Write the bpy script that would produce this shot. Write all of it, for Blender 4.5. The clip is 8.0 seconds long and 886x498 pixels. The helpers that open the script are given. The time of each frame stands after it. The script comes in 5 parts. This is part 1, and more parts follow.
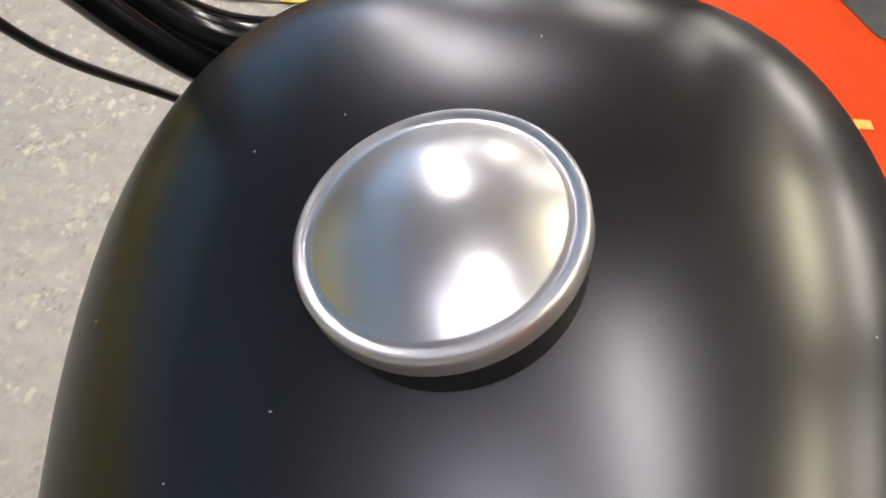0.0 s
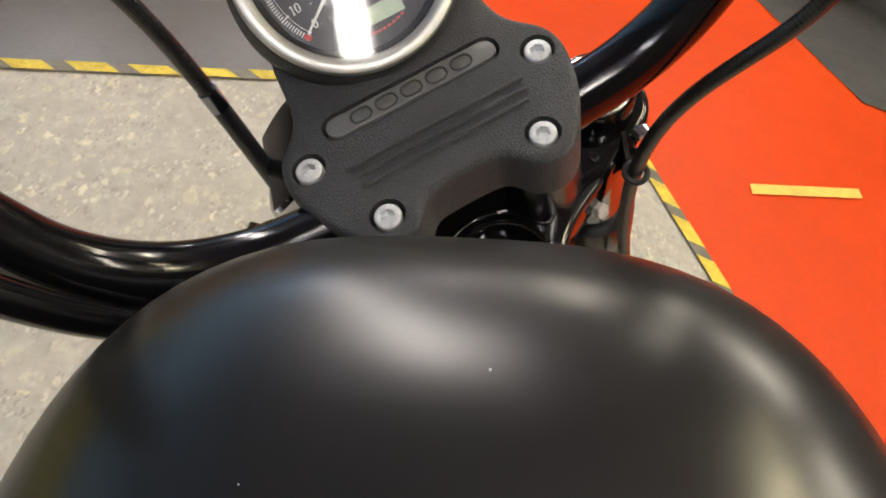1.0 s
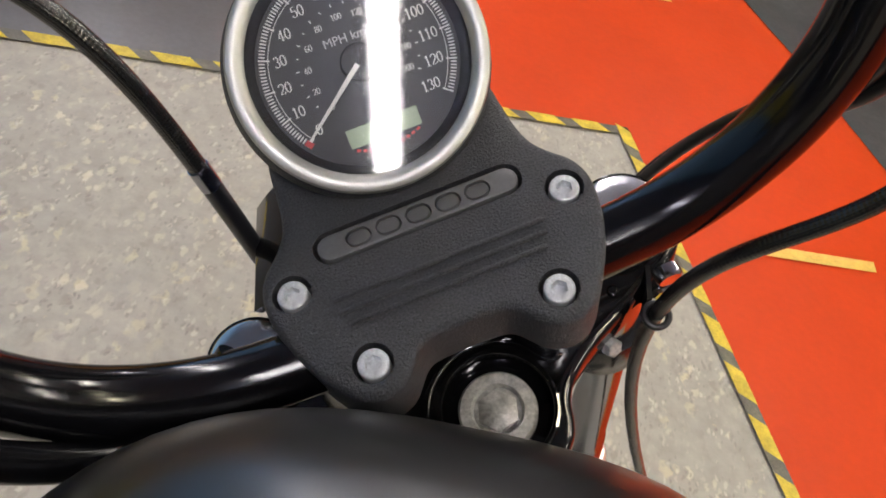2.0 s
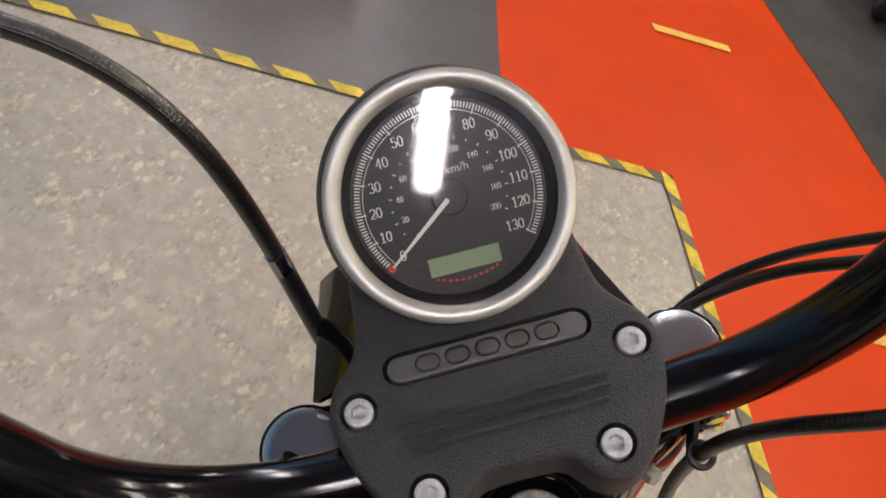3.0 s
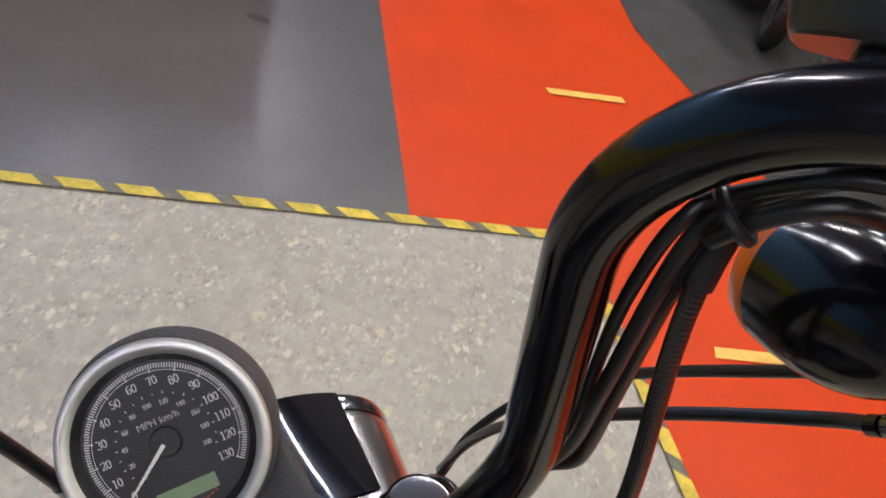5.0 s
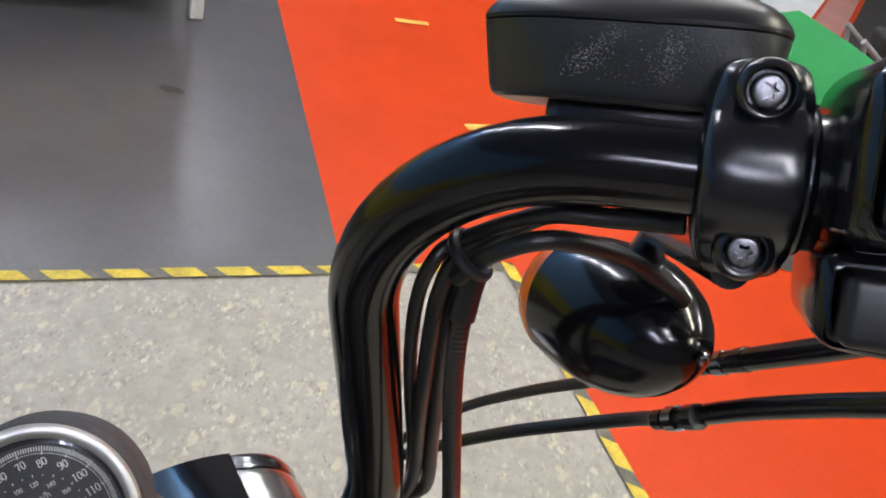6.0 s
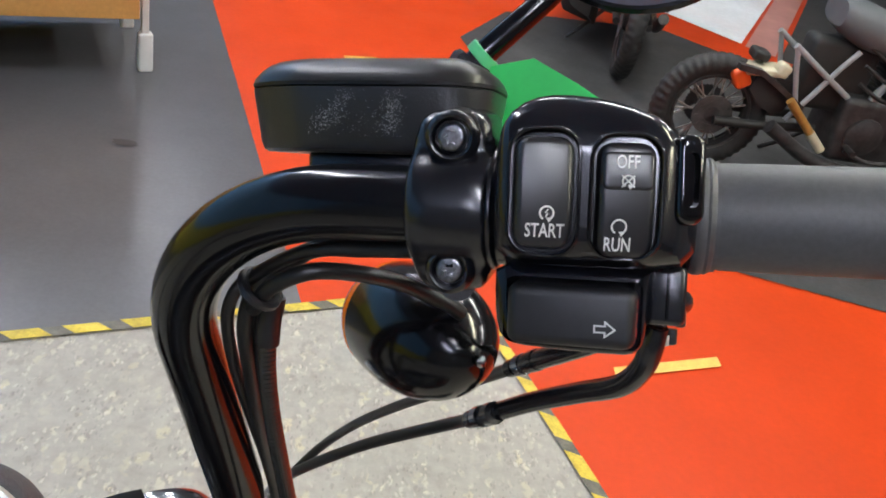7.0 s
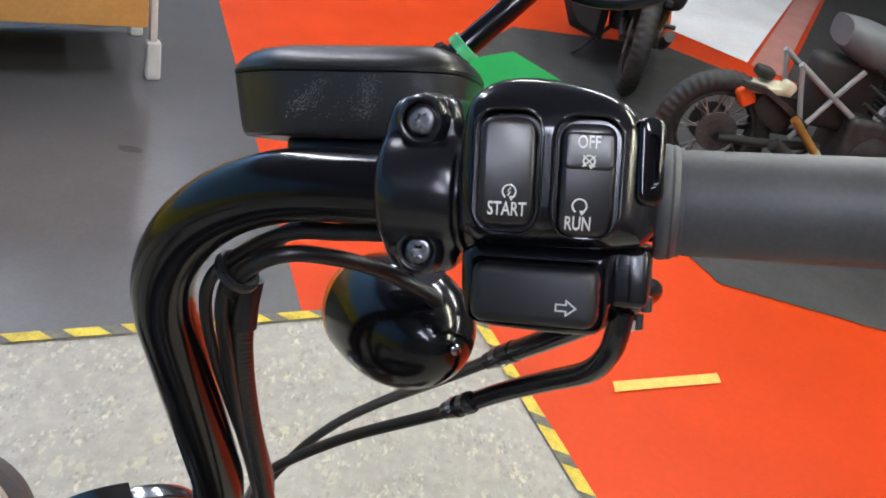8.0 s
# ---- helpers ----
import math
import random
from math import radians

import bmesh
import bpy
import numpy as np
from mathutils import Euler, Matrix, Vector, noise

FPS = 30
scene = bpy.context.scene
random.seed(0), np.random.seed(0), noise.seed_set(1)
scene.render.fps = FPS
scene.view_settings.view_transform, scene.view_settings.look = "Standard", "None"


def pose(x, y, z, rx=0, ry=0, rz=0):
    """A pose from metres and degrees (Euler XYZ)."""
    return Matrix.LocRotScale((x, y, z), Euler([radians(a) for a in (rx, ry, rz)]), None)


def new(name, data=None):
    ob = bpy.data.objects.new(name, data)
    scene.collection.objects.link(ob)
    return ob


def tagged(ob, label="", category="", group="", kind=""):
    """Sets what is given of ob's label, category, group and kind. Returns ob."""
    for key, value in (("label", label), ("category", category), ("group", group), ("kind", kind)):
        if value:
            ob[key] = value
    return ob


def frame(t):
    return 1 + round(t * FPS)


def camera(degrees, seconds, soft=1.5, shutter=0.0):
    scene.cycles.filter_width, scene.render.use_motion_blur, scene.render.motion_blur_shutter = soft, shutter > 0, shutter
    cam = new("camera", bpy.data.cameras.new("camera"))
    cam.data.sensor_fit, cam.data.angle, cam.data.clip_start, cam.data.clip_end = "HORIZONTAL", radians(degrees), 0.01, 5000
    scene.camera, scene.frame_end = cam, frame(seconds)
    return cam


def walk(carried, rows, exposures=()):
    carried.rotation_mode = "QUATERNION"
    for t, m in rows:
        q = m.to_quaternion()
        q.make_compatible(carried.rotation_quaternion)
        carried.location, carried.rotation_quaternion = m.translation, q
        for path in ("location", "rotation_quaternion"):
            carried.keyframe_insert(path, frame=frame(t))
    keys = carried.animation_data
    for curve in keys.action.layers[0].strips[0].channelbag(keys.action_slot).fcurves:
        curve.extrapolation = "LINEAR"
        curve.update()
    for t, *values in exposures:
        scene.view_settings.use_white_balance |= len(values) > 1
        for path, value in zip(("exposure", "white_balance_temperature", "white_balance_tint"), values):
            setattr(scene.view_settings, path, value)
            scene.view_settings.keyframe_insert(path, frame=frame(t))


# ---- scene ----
from mathutils import geometry

# ---- the camera and its walk ----
cam = camera(53.36, 8.0, soft=1.8)
PATH = [
    (0.0, 0.0606, -0.1672, 1.2616, -4.26, -44.82, 19.22),
    (0.5, 0.0630, -0.1206, 1.2679, -3.09, -42.44, 16.36),
    (1.0, 0.0562, -0.0717, 1.2819, -3.79, -41.75, 18.26),
    (1.5, 0.0493, -0.0333, 1.2856, -3.91, -41.59, 21.22),
    (1.7, 0.0473, -0.0218, 1.2891, -3.72, -41.53, 22.56),
    (2.8, 0.0169, 0.0100, 1.3126, -1.39, -42.07, 29.75),
    (3.0, 0.0065, 0.0076, 1.3253, -0.95, -42.04, 30.33),
    (3.5, 0.0000, 0.0000, 1.3490, 0.00, -41.68, 30.57),
    (4.0, 0.0125, -0.0045, 1.3802, 0.11, -40.66, 29.01),
    (4.2, 0.0241, 0.0024, 1.3901, -0.11, -40.08, 28.00),
    (5.3, 0.0942, 0.0316, 1.4727, -2.53, -36.39, 20.28),
    (5.5, 0.1014, 0.0354, 1.4728, -3.15, -35.55, 19.36),
    (6.0, 0.1307, 0.0089, 1.4993, -4.15, -34.03, 16.50),
    (6.5, 0.1637, -0.0146, 1.5297, -4.82, -32.76, 14.10),
    (7.0, 0.1955, -0.0263, 1.5405, -5.14, -31.94, 12.52),
    (7.5, 0.2175, -0.0282, 1.5419, -5.15, -31.36, 12.21),
    (8.0, 0.2081, -0.0353, 1.5364, -4.51, -31.09, 13.20),
]
EXPOSURES = [(0.0, -0.12, 7450, 9), (0.5, -0.20, 8400, 7), (1.0, -0.22, 8350, 6), (1.7, -0.40, 7500, 8), (3.0, -0.63, 7950, 12),
             (4.2, -0.65, 7600, 12), (5.5, -0.40, 6850, 8), (6.5, -0.26, 6800, 5), (8.0, -0.20, 6650, 4)]
walk(cam, [(t, pose(x, y, z, 0, 0, yaw) @ pose(0, 0, 0, 90 + pitch) @ pose(0, 0, 0, 0, 0, roll)) for t, x, y, z, yaw, pitch, roll in PATH], EXPOSURES)


# ---- light ----
world = bpy.data.worlds.new("workshop_air")
scene.world = world
world.use_nodes = True
world.node_tree.nodes["Background"].inputs[0].default_value = (0.75, 0.80, 0.9, 1)
world.node_tree.nodes["Background"].inputs[1].default_value = 0.02

# ---- materials ----
def material(name, base, rough=0.5, metal=0.0, grain=None, stain=None, bump=None, spec=0.5, coat=0.0, rough_var=0.0, emit=None):
    """Principled surface. grain / stain: (scale, dark factor, light factor); bump: (scale, strength, distance)."""
    m = bpy.data.materials.new(name)
    m.use_nodes = True
    nt = m.node_tree
    b = nt.nodes["Principled BSDF"]
    b.inputs["Base Color"].default_value = (*base, 1)
    b.inputs["Roughness"].default_value = rough
    b.inputs["Metallic"].default_value = metal
    b.inputs["Specular IOR Level"].default_value = spec
    b.inputs["Coat Weight"].default_value = coat
    b.inputs["Coat Roughness"].default_value = 0.05
    co = nt.nodes.new("ShaderNodeTexCoord").outputs["Object"]
    col = None

    def noise_tex(scale, detail=4.0, rgh=0.6):
        n = nt.nodes.new("ShaderNodeTexNoise")
        n.inputs["Scale"].default_value = scale
        n.inputs["Detail"].default_value = detail
        n.inputs["Roughness"].default_value = rgh
        nt.links.new(co, n.inputs["Vector"])
        return n.outputs["Fac"]

    for spec_ in (stain, grain):
        if not spec_:
            continue
        scale, lo, hi = spec_
        ramp = nt.nodes.new("ShaderNodeMapRange")
        ramp.inputs["From Min"].default_value = 0.3
        ramp.inputs["From Max"].default_value = 0.7
        ramp.inputs["To Min"].default_value = lo
        ramp.inputs["To Max"].default_value = hi
        nt.links.new(noise_tex(scale), ramp.inputs["Value"])
        mix = nt.nodes.new("ShaderNodeVectorMath")
        mix.operation = "MULTIPLY"
        if col is None:
            mix.inputs[0].default_value = base
        else:
            nt.links.new(col, mix.inputs[0])
        nt.links.new(ramp.outputs[0], mix.inputs[1])
        col = mix.outputs[0]
    if col is not None:
        nt.links.new(col, b.inputs["Base Color"])
    if rough_var:
        ramp = nt.nodes.new("ShaderNodeMapRange")
        ramp.inputs["From Min"].default_value = 0.3
        ramp.inputs["From Max"].default_value = 0.7
        ramp.inputs["To Min"].default_value = max(rough - rough_var, 0.02)
        ramp.inputs["To Max"].default_value = min(rough + rough_var, 1)
        nt.links.new(noise_tex((stain or grain or (40,))[0] * 1.7), ramp.inputs["Value"])
        nt.links.new(ramp.outputs[0], b.inputs["Roughness"])
    if bump:
        bn = nt.nodes.new("ShaderNodeBump")
        bn.inputs["Strength"].default_value = bump[1]
        bn.inputs["Distance"].default_value = bump[2]
        nt.links.new(noise_tex(bump[0], 3.0), bn.inputs["Height"])
        nt.links.new(bn.outputs[0], b.inputs["Normal"])
    if emit:
        b.inputs["Emission Color"].default_value = (*emit[:3], 1)
        b.inputs["Emission Strength"].default_value = emit[3]
    return m


def glass_cover(name, tint=(1, 1, 1), gloss=0.045):
    m = bpy.data.materials.new(name)
    m.use_nodes = True
    nt = m.node_tree
    nt.nodes.remove(nt.nodes["Principled BSDF"])
    tr = nt.nodes.new("ShaderNodeBsdfTransparent")
    tr.inputs[0].default_value = (*tint, 1)
    gl = nt.nodes.new("ShaderNodeBsdfGlossy")
    gl.inputs["Roughness"].default_value = gloss
    fr = nt.nodes.new("ShaderNodeFresnel")
    fr.inputs[0].default_value = 1.5
    mx = nt.nodes.new("ShaderNodeMixShader")
    nt.links.new(fr.outputs[0], mx.inputs[0])
    nt.links.new(tr.outputs[0], mx.inputs[1])
    nt.links.new(gl.outputs[0], mx.inputs[2])
    nt.links.new(mx.outputs[0], nt.nodes["Material Output"].inputs[0])
    return m


def floor_concrete():
    """Worn grey-beige sheet floor with pressed-in pale and dark flakes, scuffed in places."""
    m = material("speckled_floor", (0.325, 0.300, 0.258), 0.42, stain=(1.3, 0.86, 1.11), grain=(24.0, 0.86, 1.12), bump=(60.0, 0.04, 0.001), rough_var=0.08)
    nt = m.node_tree
    b = nt.nodes["Principled BSDF"]
    base = b.inputs["Base Color"].links[0].from_socket
    co = nt.nodes.new("ShaderNodeTexCoord")
    warp = nt.nodes.new("ShaderNodeTexNoise")
    warp.inputs["Scale"].default_value = 38.0
    warp.inputs["Detail"].default_value = 5.0
    nt.links.new(co.outputs["Object"], warp.inputs["Vector"])
    patch = nt.nodes.new("ShaderNodeTexNoise")
    patch.inputs["Scale"].default_value = 9.0
    patch.inputs["Detail"].default_value = 3.0
    nt.links.new(co.outputs["Object"], patch.inputs["Vector"])
    dense = nt.nodes.new("ShaderNodeMapRange")
    dense.inputs["From Min"].default_value = 0.38
    dense.inputs["From Max"].default_value = 0.62
    dense.inputs["To Min"].default_value = 0.25
    dense.inputs["To Max"].default_value = 1.35
    nt.links.new(patch.outputs["Fac"], dense.inputs["Value"])
    for scale, turn, thr, colour, amount in ((40.0, 0.3, 0.80, (0.53, 0.45, 0.29), 0.52), (48.0, 1.2, 0.74, (0.205, 0.18, 0.155), 0.38), (60.0, 2.2, 0.76, (0.54, 0.475, 0.36), 0.56),
                                             (80.0, 0.8, 0.74, (0.19, 0.17, 0.15), 0.42), (105.0, 1.7, 0.74, (0.52, 0.465, 0.385), 0.48), (140.0, 2.6, 0.76, (0.18, 0.16, 0.145), 0.48)):
        push = nt.nodes.new("ShaderNodeVectorMath")
        push.operation = "MULTIPLY_ADD"
        push.inputs[1].default_value = (2.2 / scale,) * 3
        nt.links.new(warp.outputs["Color"], push.inputs[0])
        nt.links.new(co.outputs["Object"], push.inputs[2])
        mp = nt.nodes.new("ShaderNodeMapping")
        mp.inputs["Rotation"].default_value = (0, 0, turn)
        mp.inputs["Scale"].default_value = (1.0, 0.45, 1.0)
        nt.links.new(push.outputs[0], mp.inputs["Vector"])
        vo = nt.nodes.new("ShaderNodeTexVoronoi")
        vo.inputs["Scale"].default_value = scale
        nt.links.new(mp.outputs[0], vo.inputs["Vector"])
        sp = nt.nodes.new("ShaderNodeSeparateColor")
        nt.links.new(vo.outputs["Color"], sp.inputs[0])
        pick = nt.nodes.new("ShaderNodeMapRange")
        pick.inputs["From Min"].default_value = thr
        pick.inputs["From Max"].default_value = thr + 0.10
        pick.inputs["To Max"].default_value = amount
        nt.links.new(sp.outputs[0], pick.inputs["Value"])
        core = nt.nodes.new("ShaderNodeMapRange")
        core.inputs["From Min"].default_value = 0.52
        core.inputs["From Max"].default_value = 0.30
        nt.links.new(vo.outputs["Distance"], core.inputs["Value"])
        both = nt.nodes.new("ShaderNodeMath")
        both.operation = "MULTIPLY"
        nt.links.new(pick.outputs[0], both.inputs[0])
        nt.links.new(core.outputs[0], both.inputs[1])
        some = nt.nodes.new("ShaderNodeMath")
        some.operation = "MULTIPLY"
        nt.links.new(both.outputs[0], some.inputs[0])
        nt.links.new(dense.outputs[0], some.inputs[1])
        mix = nt.nodes.new("ShaderNodeMix")
        mix.data_type = "RGBA"
        nt.links.new(some.outputs[0], mix.inputs[0])
        nt.links.new(base, mix.inputs[6])
        mix.inputs[7].default_value = (*colour, 1)
        base = mix.outputs[2]
    nt.links.new(base, b.inputs["Base Color"])
    return m


def braid(name, strands=12, lay=0.0040):
    """Crossing strands under a thin clear sheath, laid out along the hose."""
    m = material(name, (0.012, 0.0115, 0.011), 0.24, spec=0.7, coat=0.15)
    nt = m.node_tree
    b = nt.nodes["Principled BSDF"]
    sp = nt.nodes.new("ShaderNodeSeparateXYZ")
    nt.links.new(nt.nodes.new("ShaderNodeUVMap").outputs[0], sp.inputs[0])

    def op(kind, a, c):
        n = nt.nodes.new("ShaderNodeMath")
        n.operation = kind
        for sock, v in zip(n.inputs, (a, c)):
            if v is None:
                continue
            if hasattr(v, "node"):
                nt.links.new(v, sock)
            else:
                sock.default_value = v
        return n.outputs[0]

    u, v = op("MULTIPLY", sp.outputs[0], 2 * math.pi * strands), op("MULTIPLY", sp.outputs[1], 2 * math.pi / lay)
    weave = op("MULTIPLY", op("SINE", op("ADD", u, v), None), op("SINE", op("SUBTRACT", u, v), None))
    ramp = nt.nodes.new("ShaderNodeMapRange")
    ramp.inputs["From Min"].default_value = -0.6
    ramp.inputs["From Max"].default_value = 0.8
    ramp.inputs["To Min"].default_value = 0.006
    ramp.inputs["To Max"].default_value = 0.020
    nt.links.new(weave, ramp.inputs["Value"])
    nt.links.new(ramp.outputs[0], b.inputs["Base Color"])
    bn = nt.nodes.new("ShaderNodeBump")
    bn.inputs["Strength"].default_value = 0.30
    bn.inputs["Distance"].default_value = 0.0004
    nt.links.new(weave, bn.inputs["Height"])
    nt.links.new(bn.outputs[0], b.inputs["Normal"])
    return m


CONCRETE = floor_concrete()
RED = material("red_floor_paint", (0.56, 0.046, 0.005), 0.46, stain=(1.5, 0.90, 1.06), grain=(45, 0.96, 1.04), spec=0.19, rough_var=0.06)
DARK = material("dark_floor_paint", (0.080, 0.078, 0.082), 0.33, stain=(5, 0.90, 1.10), grain=(70, 0.90, 1.08))
MAT = material("black_mat", (0.035, 0.034, 0.0335), 0.7, stain=(5, 0.7, 1.3), grain=(60, 0.8, 1.2), bump=(120, 0.2, 0.002))
YELLOW = material("yellow_tape", (0.68, 0.50, 0.04), 0.45, stain=(22, 0.60, 1.1), grain=(120, 0.8, 1.1))
BLACKTAPE = material("black_tape", (0.085, 0.078, 0.060), 0.45, stain=(30, 0.8, 1.6), grain=(160, 0.8, 1.3))
MARKTAPE = material("ochre_tape", (0.78, 0.47, 0.10), 0.45, stain=(25, 0.85, 1.1), grain=(140, 0.85, 1.1))
WALL = material("wall_paint", (0.15, 0.15, 0.16), 0.6, stain=(0.8, 0.9, 1.05))
WALLBLUE = material("blue_wall_paint", (0.13, 0.33, 0.58), 0.5, stain=(0.8, 0.9, 1.08))
WALLYELLOW = material("olive_yellow_paint", (0.48, 0.42, 0.04), 0.5, stain=(1.5, 0.85, 1.1))
CEIL = material("ceiling_paint", (0.20, 0.235, 0.325), 0.7, stain=(0.8, 0.9, 1.05))
TUBE = material("lamp_diffuser", (0.9, 0.9, 0.9), 0.5, emit=(0.97, 0.98, 1.0, 90.0))
TUBECOOL = material("cool_lamp_diffuser", (0.9, 0.9, 0.9), 0.5, emit=(0.85, 0.865, 1.0, 96.0))
SHEENVIOLET = material("added_violet_diffuser", (0.9, 0.9, 0.9), 0.5, emit=(0.74, 0.76, 1.0, 88.0))
TUBEWARM = material("warm_lamp_diffuser", (0.9, 0.9, 0.9), 0.5, emit=(1.0, 0.97, 0.78, 84.0))
LAMPCASE = material("lamp_case", (0.8, 0.8, 0.8), 0.4)
TANKPAINT = material("satin_black_paint", (0.0070, 0.0068, 0.0074), 0.30, stain=(9, 0.9, 1.1), spec=0.74)
GLOSS = material("gloss_black_paint", (0.0035, 0.0035, 0.0044), 0.15, spec=0.5, bump=(35, 0.02, 0.001))
LACQUER = material("wet_gloss_black", (0.004, 0.004, 0.0045), 0.06, spec=0.7)
SEMI = material("semi_gloss_black", (0.0060, 0.0064, 0.0092), 0.23, spec=0.75, bump=(60, 0.02, 0.001))
HOUSEBLACK = material("cast_gloss_black", (0.0050, 0.0054, 0.0078), 0.15, spec=0.62, bump=(45, 0.03, 0.001))
TEXTURED = material("crinkle_black", (0.045, 0.0465, 0.051), 0.52, grain=(1300, 0.5, 1.7), stain=(60, 0.85, 1.15), bump=(1050, 1.0, 0.0011), spec=0.36)
PLASTIC = material("black_plastic", (0.0085, 0.0085, 0.0105), 0.36, spec=0.6, grain=(500, 0.85, 1.2), bump=(1800, 0.12, 0.0003))
RUBBER = material("grey_rubber", (0.058, 0.059, 0.064), 0.5, grain=(500, 0.9, 1.12), stain=(25, 0.9, 1.12), bump=(1400, 0.12, 0.0004))
HOSE = material("hose_black", (0.009, 0.009, 0.0092), 0.38, bump=(900, 0.1, 0.0004))
ALLOY = material("satin_alloy", (0.62, 0.615, 0.64), 0.33, metal=1.0, grain=(900, 0.93, 1.05), bump=(1800, 0.03, 0.0003))
BEZEL = material("brushed_bezel", (0.56, 0.565, 0.53), 0.44, metal=0.85, grain=(60, 0.93, 1.05))
BOLT = material("zinc_bolt", (0.74, 0.76, 0.77), 0.42, metal=0.35, stain=(300, 0.75, 1.1), grain=(900, 0.85, 1.1), bump=(1200, 0.12, 0.0003))
CHROME = material("chrome", (0.75, 0.75, 0.76), 0.06, metal=1.0)
CORRODED = material("worn_zinc", (0.62, 0.61, 0.58), 0.42, metal=0.35, stain=(150, 0.45, 1.15), grain=(500, 0.75, 1.15), bump=(500, 0.3, 0.0005))
DIAL = material("dial_black", (0.012, 0.012, 0.013), 0.5)
WHITEPRINT = material("white_print", (0.70, 0.70, 0.67), 0.5)
GREYPRINT = material("grey_print", (0.45, 0.45, 0.45), 0.5)
REDPRINT = material("red_print", (0.5, 0.03, 0.03), 0.5)
LCD = material("lcd_green", (0.20, 0.29, 0.17), 0.3, stain=(200, 0.95, 1.05))
ROCKER = material("rocker_plastic", (0.009, 0.009, 0.0115), 0.33, spec=0.8, grain=(500, 0.9, 1.12))
STRIP = material("strip_grey_plastic", (0.125, 0.125, 0.127), 0.38, spec=0.5, grain=(600, 0.9, 1.1))
SATIN = material("satin_black", (0.007, 0.007, 0.0078), 0.36, spec=0.5, bump=(300, 0.03, 0.0005))
PEBBLE = material("pebbled_black", (0.012, 0.0124, 0.0145), 0.32, spec=0.8, bump=(1100, 0.22, 0.0006))
LENS = material("dark_lens", (0.105, 0.105, 0.105), 0.34, spec=0.4)
CAPCHROME = material("cap_chrome", (0.70, 0.71, 0.72), 0.24, metal=1.0)
DARKCHROME = material("dark_chrome", (0.30, 0.315, 0.35), 0.16, metal=1.0, stain=(40, 0.95, 1.03))
CAPALLOY = material("cap_alloy", (0.60, 0.595, 0.59), 0.33, metal=0.85, stain=(25, 0.97, 1.02))
AMBER = material("amber_lens", (0.85, 0.16, 0.01), 0.15)
GREEN = material("green_card", (0.02, 0.52, 0.10), 0.5, grain=(120, 0.95, 1.05))
GREENTIE = material("green_nylon", (0.10, 0.55, 0.22), 0.35)
GLASS = glass_cover("clear_cover")

# ---- building helpers ----
WM = {}


def part(name, bm, mat, parent=None, label="", m=None, smooth=True, angle=40):
    """Links a bmesh as one mesh object, at the world pose m, under a thing or a part."""
    me = bpy.data.meshes.new(name)
    bmesh.ops.recalc_face_normals(bm, faces=bm.faces)
    bm.to_mesh(me)
    bm.free()
    me.materials.append(mat)
    if smooth:
        me.polygons.foreach_set("use_smooth", [True] * len(me.polygons))
        me.set_sharp_from_angle(angle=radians(angle))
    return place(new(name, me), parent, m, label)


def place(ob, parent=None, m=None, label=""):
    m = m if m is not None else Matrix()
    WM[ob] = m
    if parent is not None:
        ob.parent = parent
        ob.matrix_parent_inverse = WM[parent].inverted()
    ob.matrix_basis = m
    if label:
        ob["label"] = label
    return ob


def thing(name, m, label, category, group="", kind=""):
    return tagged(place(new(name), None, m), label, category, group, kind)


def ring_loft(bm, rings, closed=True, caps=(True, True)):
    """Skins rows of points, each row a loop of equal length."""
    rows = [[bm.verts.new(p) for p in r] for r in rings]
    n = len(rows[0])
    for a, b in zip(rows, rows[1:]):
        for i in range(n if closed else n - 1):
            j = (i + 1) % n
            bm.faces.new((a[i], a[j], b[j], b[i]))
    if closed:
        if caps[0]:
            bm.faces.new(rows[0][::-1])
        if caps[1]:
            bm.faces.new(rows[-1])
    return bm


def tube(points, radius, segs=14, caps=True, bm=None):
    """A round bar along points; radius is one number or one for each point."""
    bm = bm or bmesh.new()
    pts = [Vector(p) for p in points]
    n = len(pts)
    rad = radius if hasattr(radius, "__len__") else [radius] * n
    t = [(pts[min(i + 1, n - 1)] - pts[max(i - 1, 0)]).normalized() for i in range(n)]
    side = t[0].orthogonal().normalized()
    rings = []
    for i in range(n):
        side = (side - side.dot(t[i]) * t[i]).normalized()
        up = t[i].cross(side)
        rings.append([pts[i] + rad[i] * (math.cos(a) * side + math.sin(a) * up) for a in (2 * math.pi * k / segs for k in range(segs))])
    return ring_loft(bm, rings, True, (caps, caps))


def bezier(ctrl, n=32, k0=0.0, k1=1.0):
    d = len(ctrl) - 1
    out = []
    for i in range(n):
        k = k0 + (k1 - k0) * i / (n - 1)
        out.append(sum((math.comb(d, j) * k ** j * (1 - k) ** (d - j) * Vector(c) for j, c in enumerate(ctrl)), Vector()))
    return out


def smooth_path(points, per=8):
    """A Catmull-Rom line through points."""
    p = [Vector(q) for q in points]
    p = [2 * p[0] - p[1]] + p + [2 * p[-1] - p[-2]]
    out = []
    for i in range(1, len(p) - 2):
        for k in range(per):
            s = k / per
            out.append(0.5 * (2 * p[i] + (p[i + 1] - p[i - 1]) * s + (2 * p[i - 1] - 5 * p[i] + 4 * p[i + 1] - p[i + 2]) * s * s + (3 * p[i] - p[i - 1] - 3 * p[i + 1] + p[i + 2]) * s ** 3))
    return out + [p[-2]]


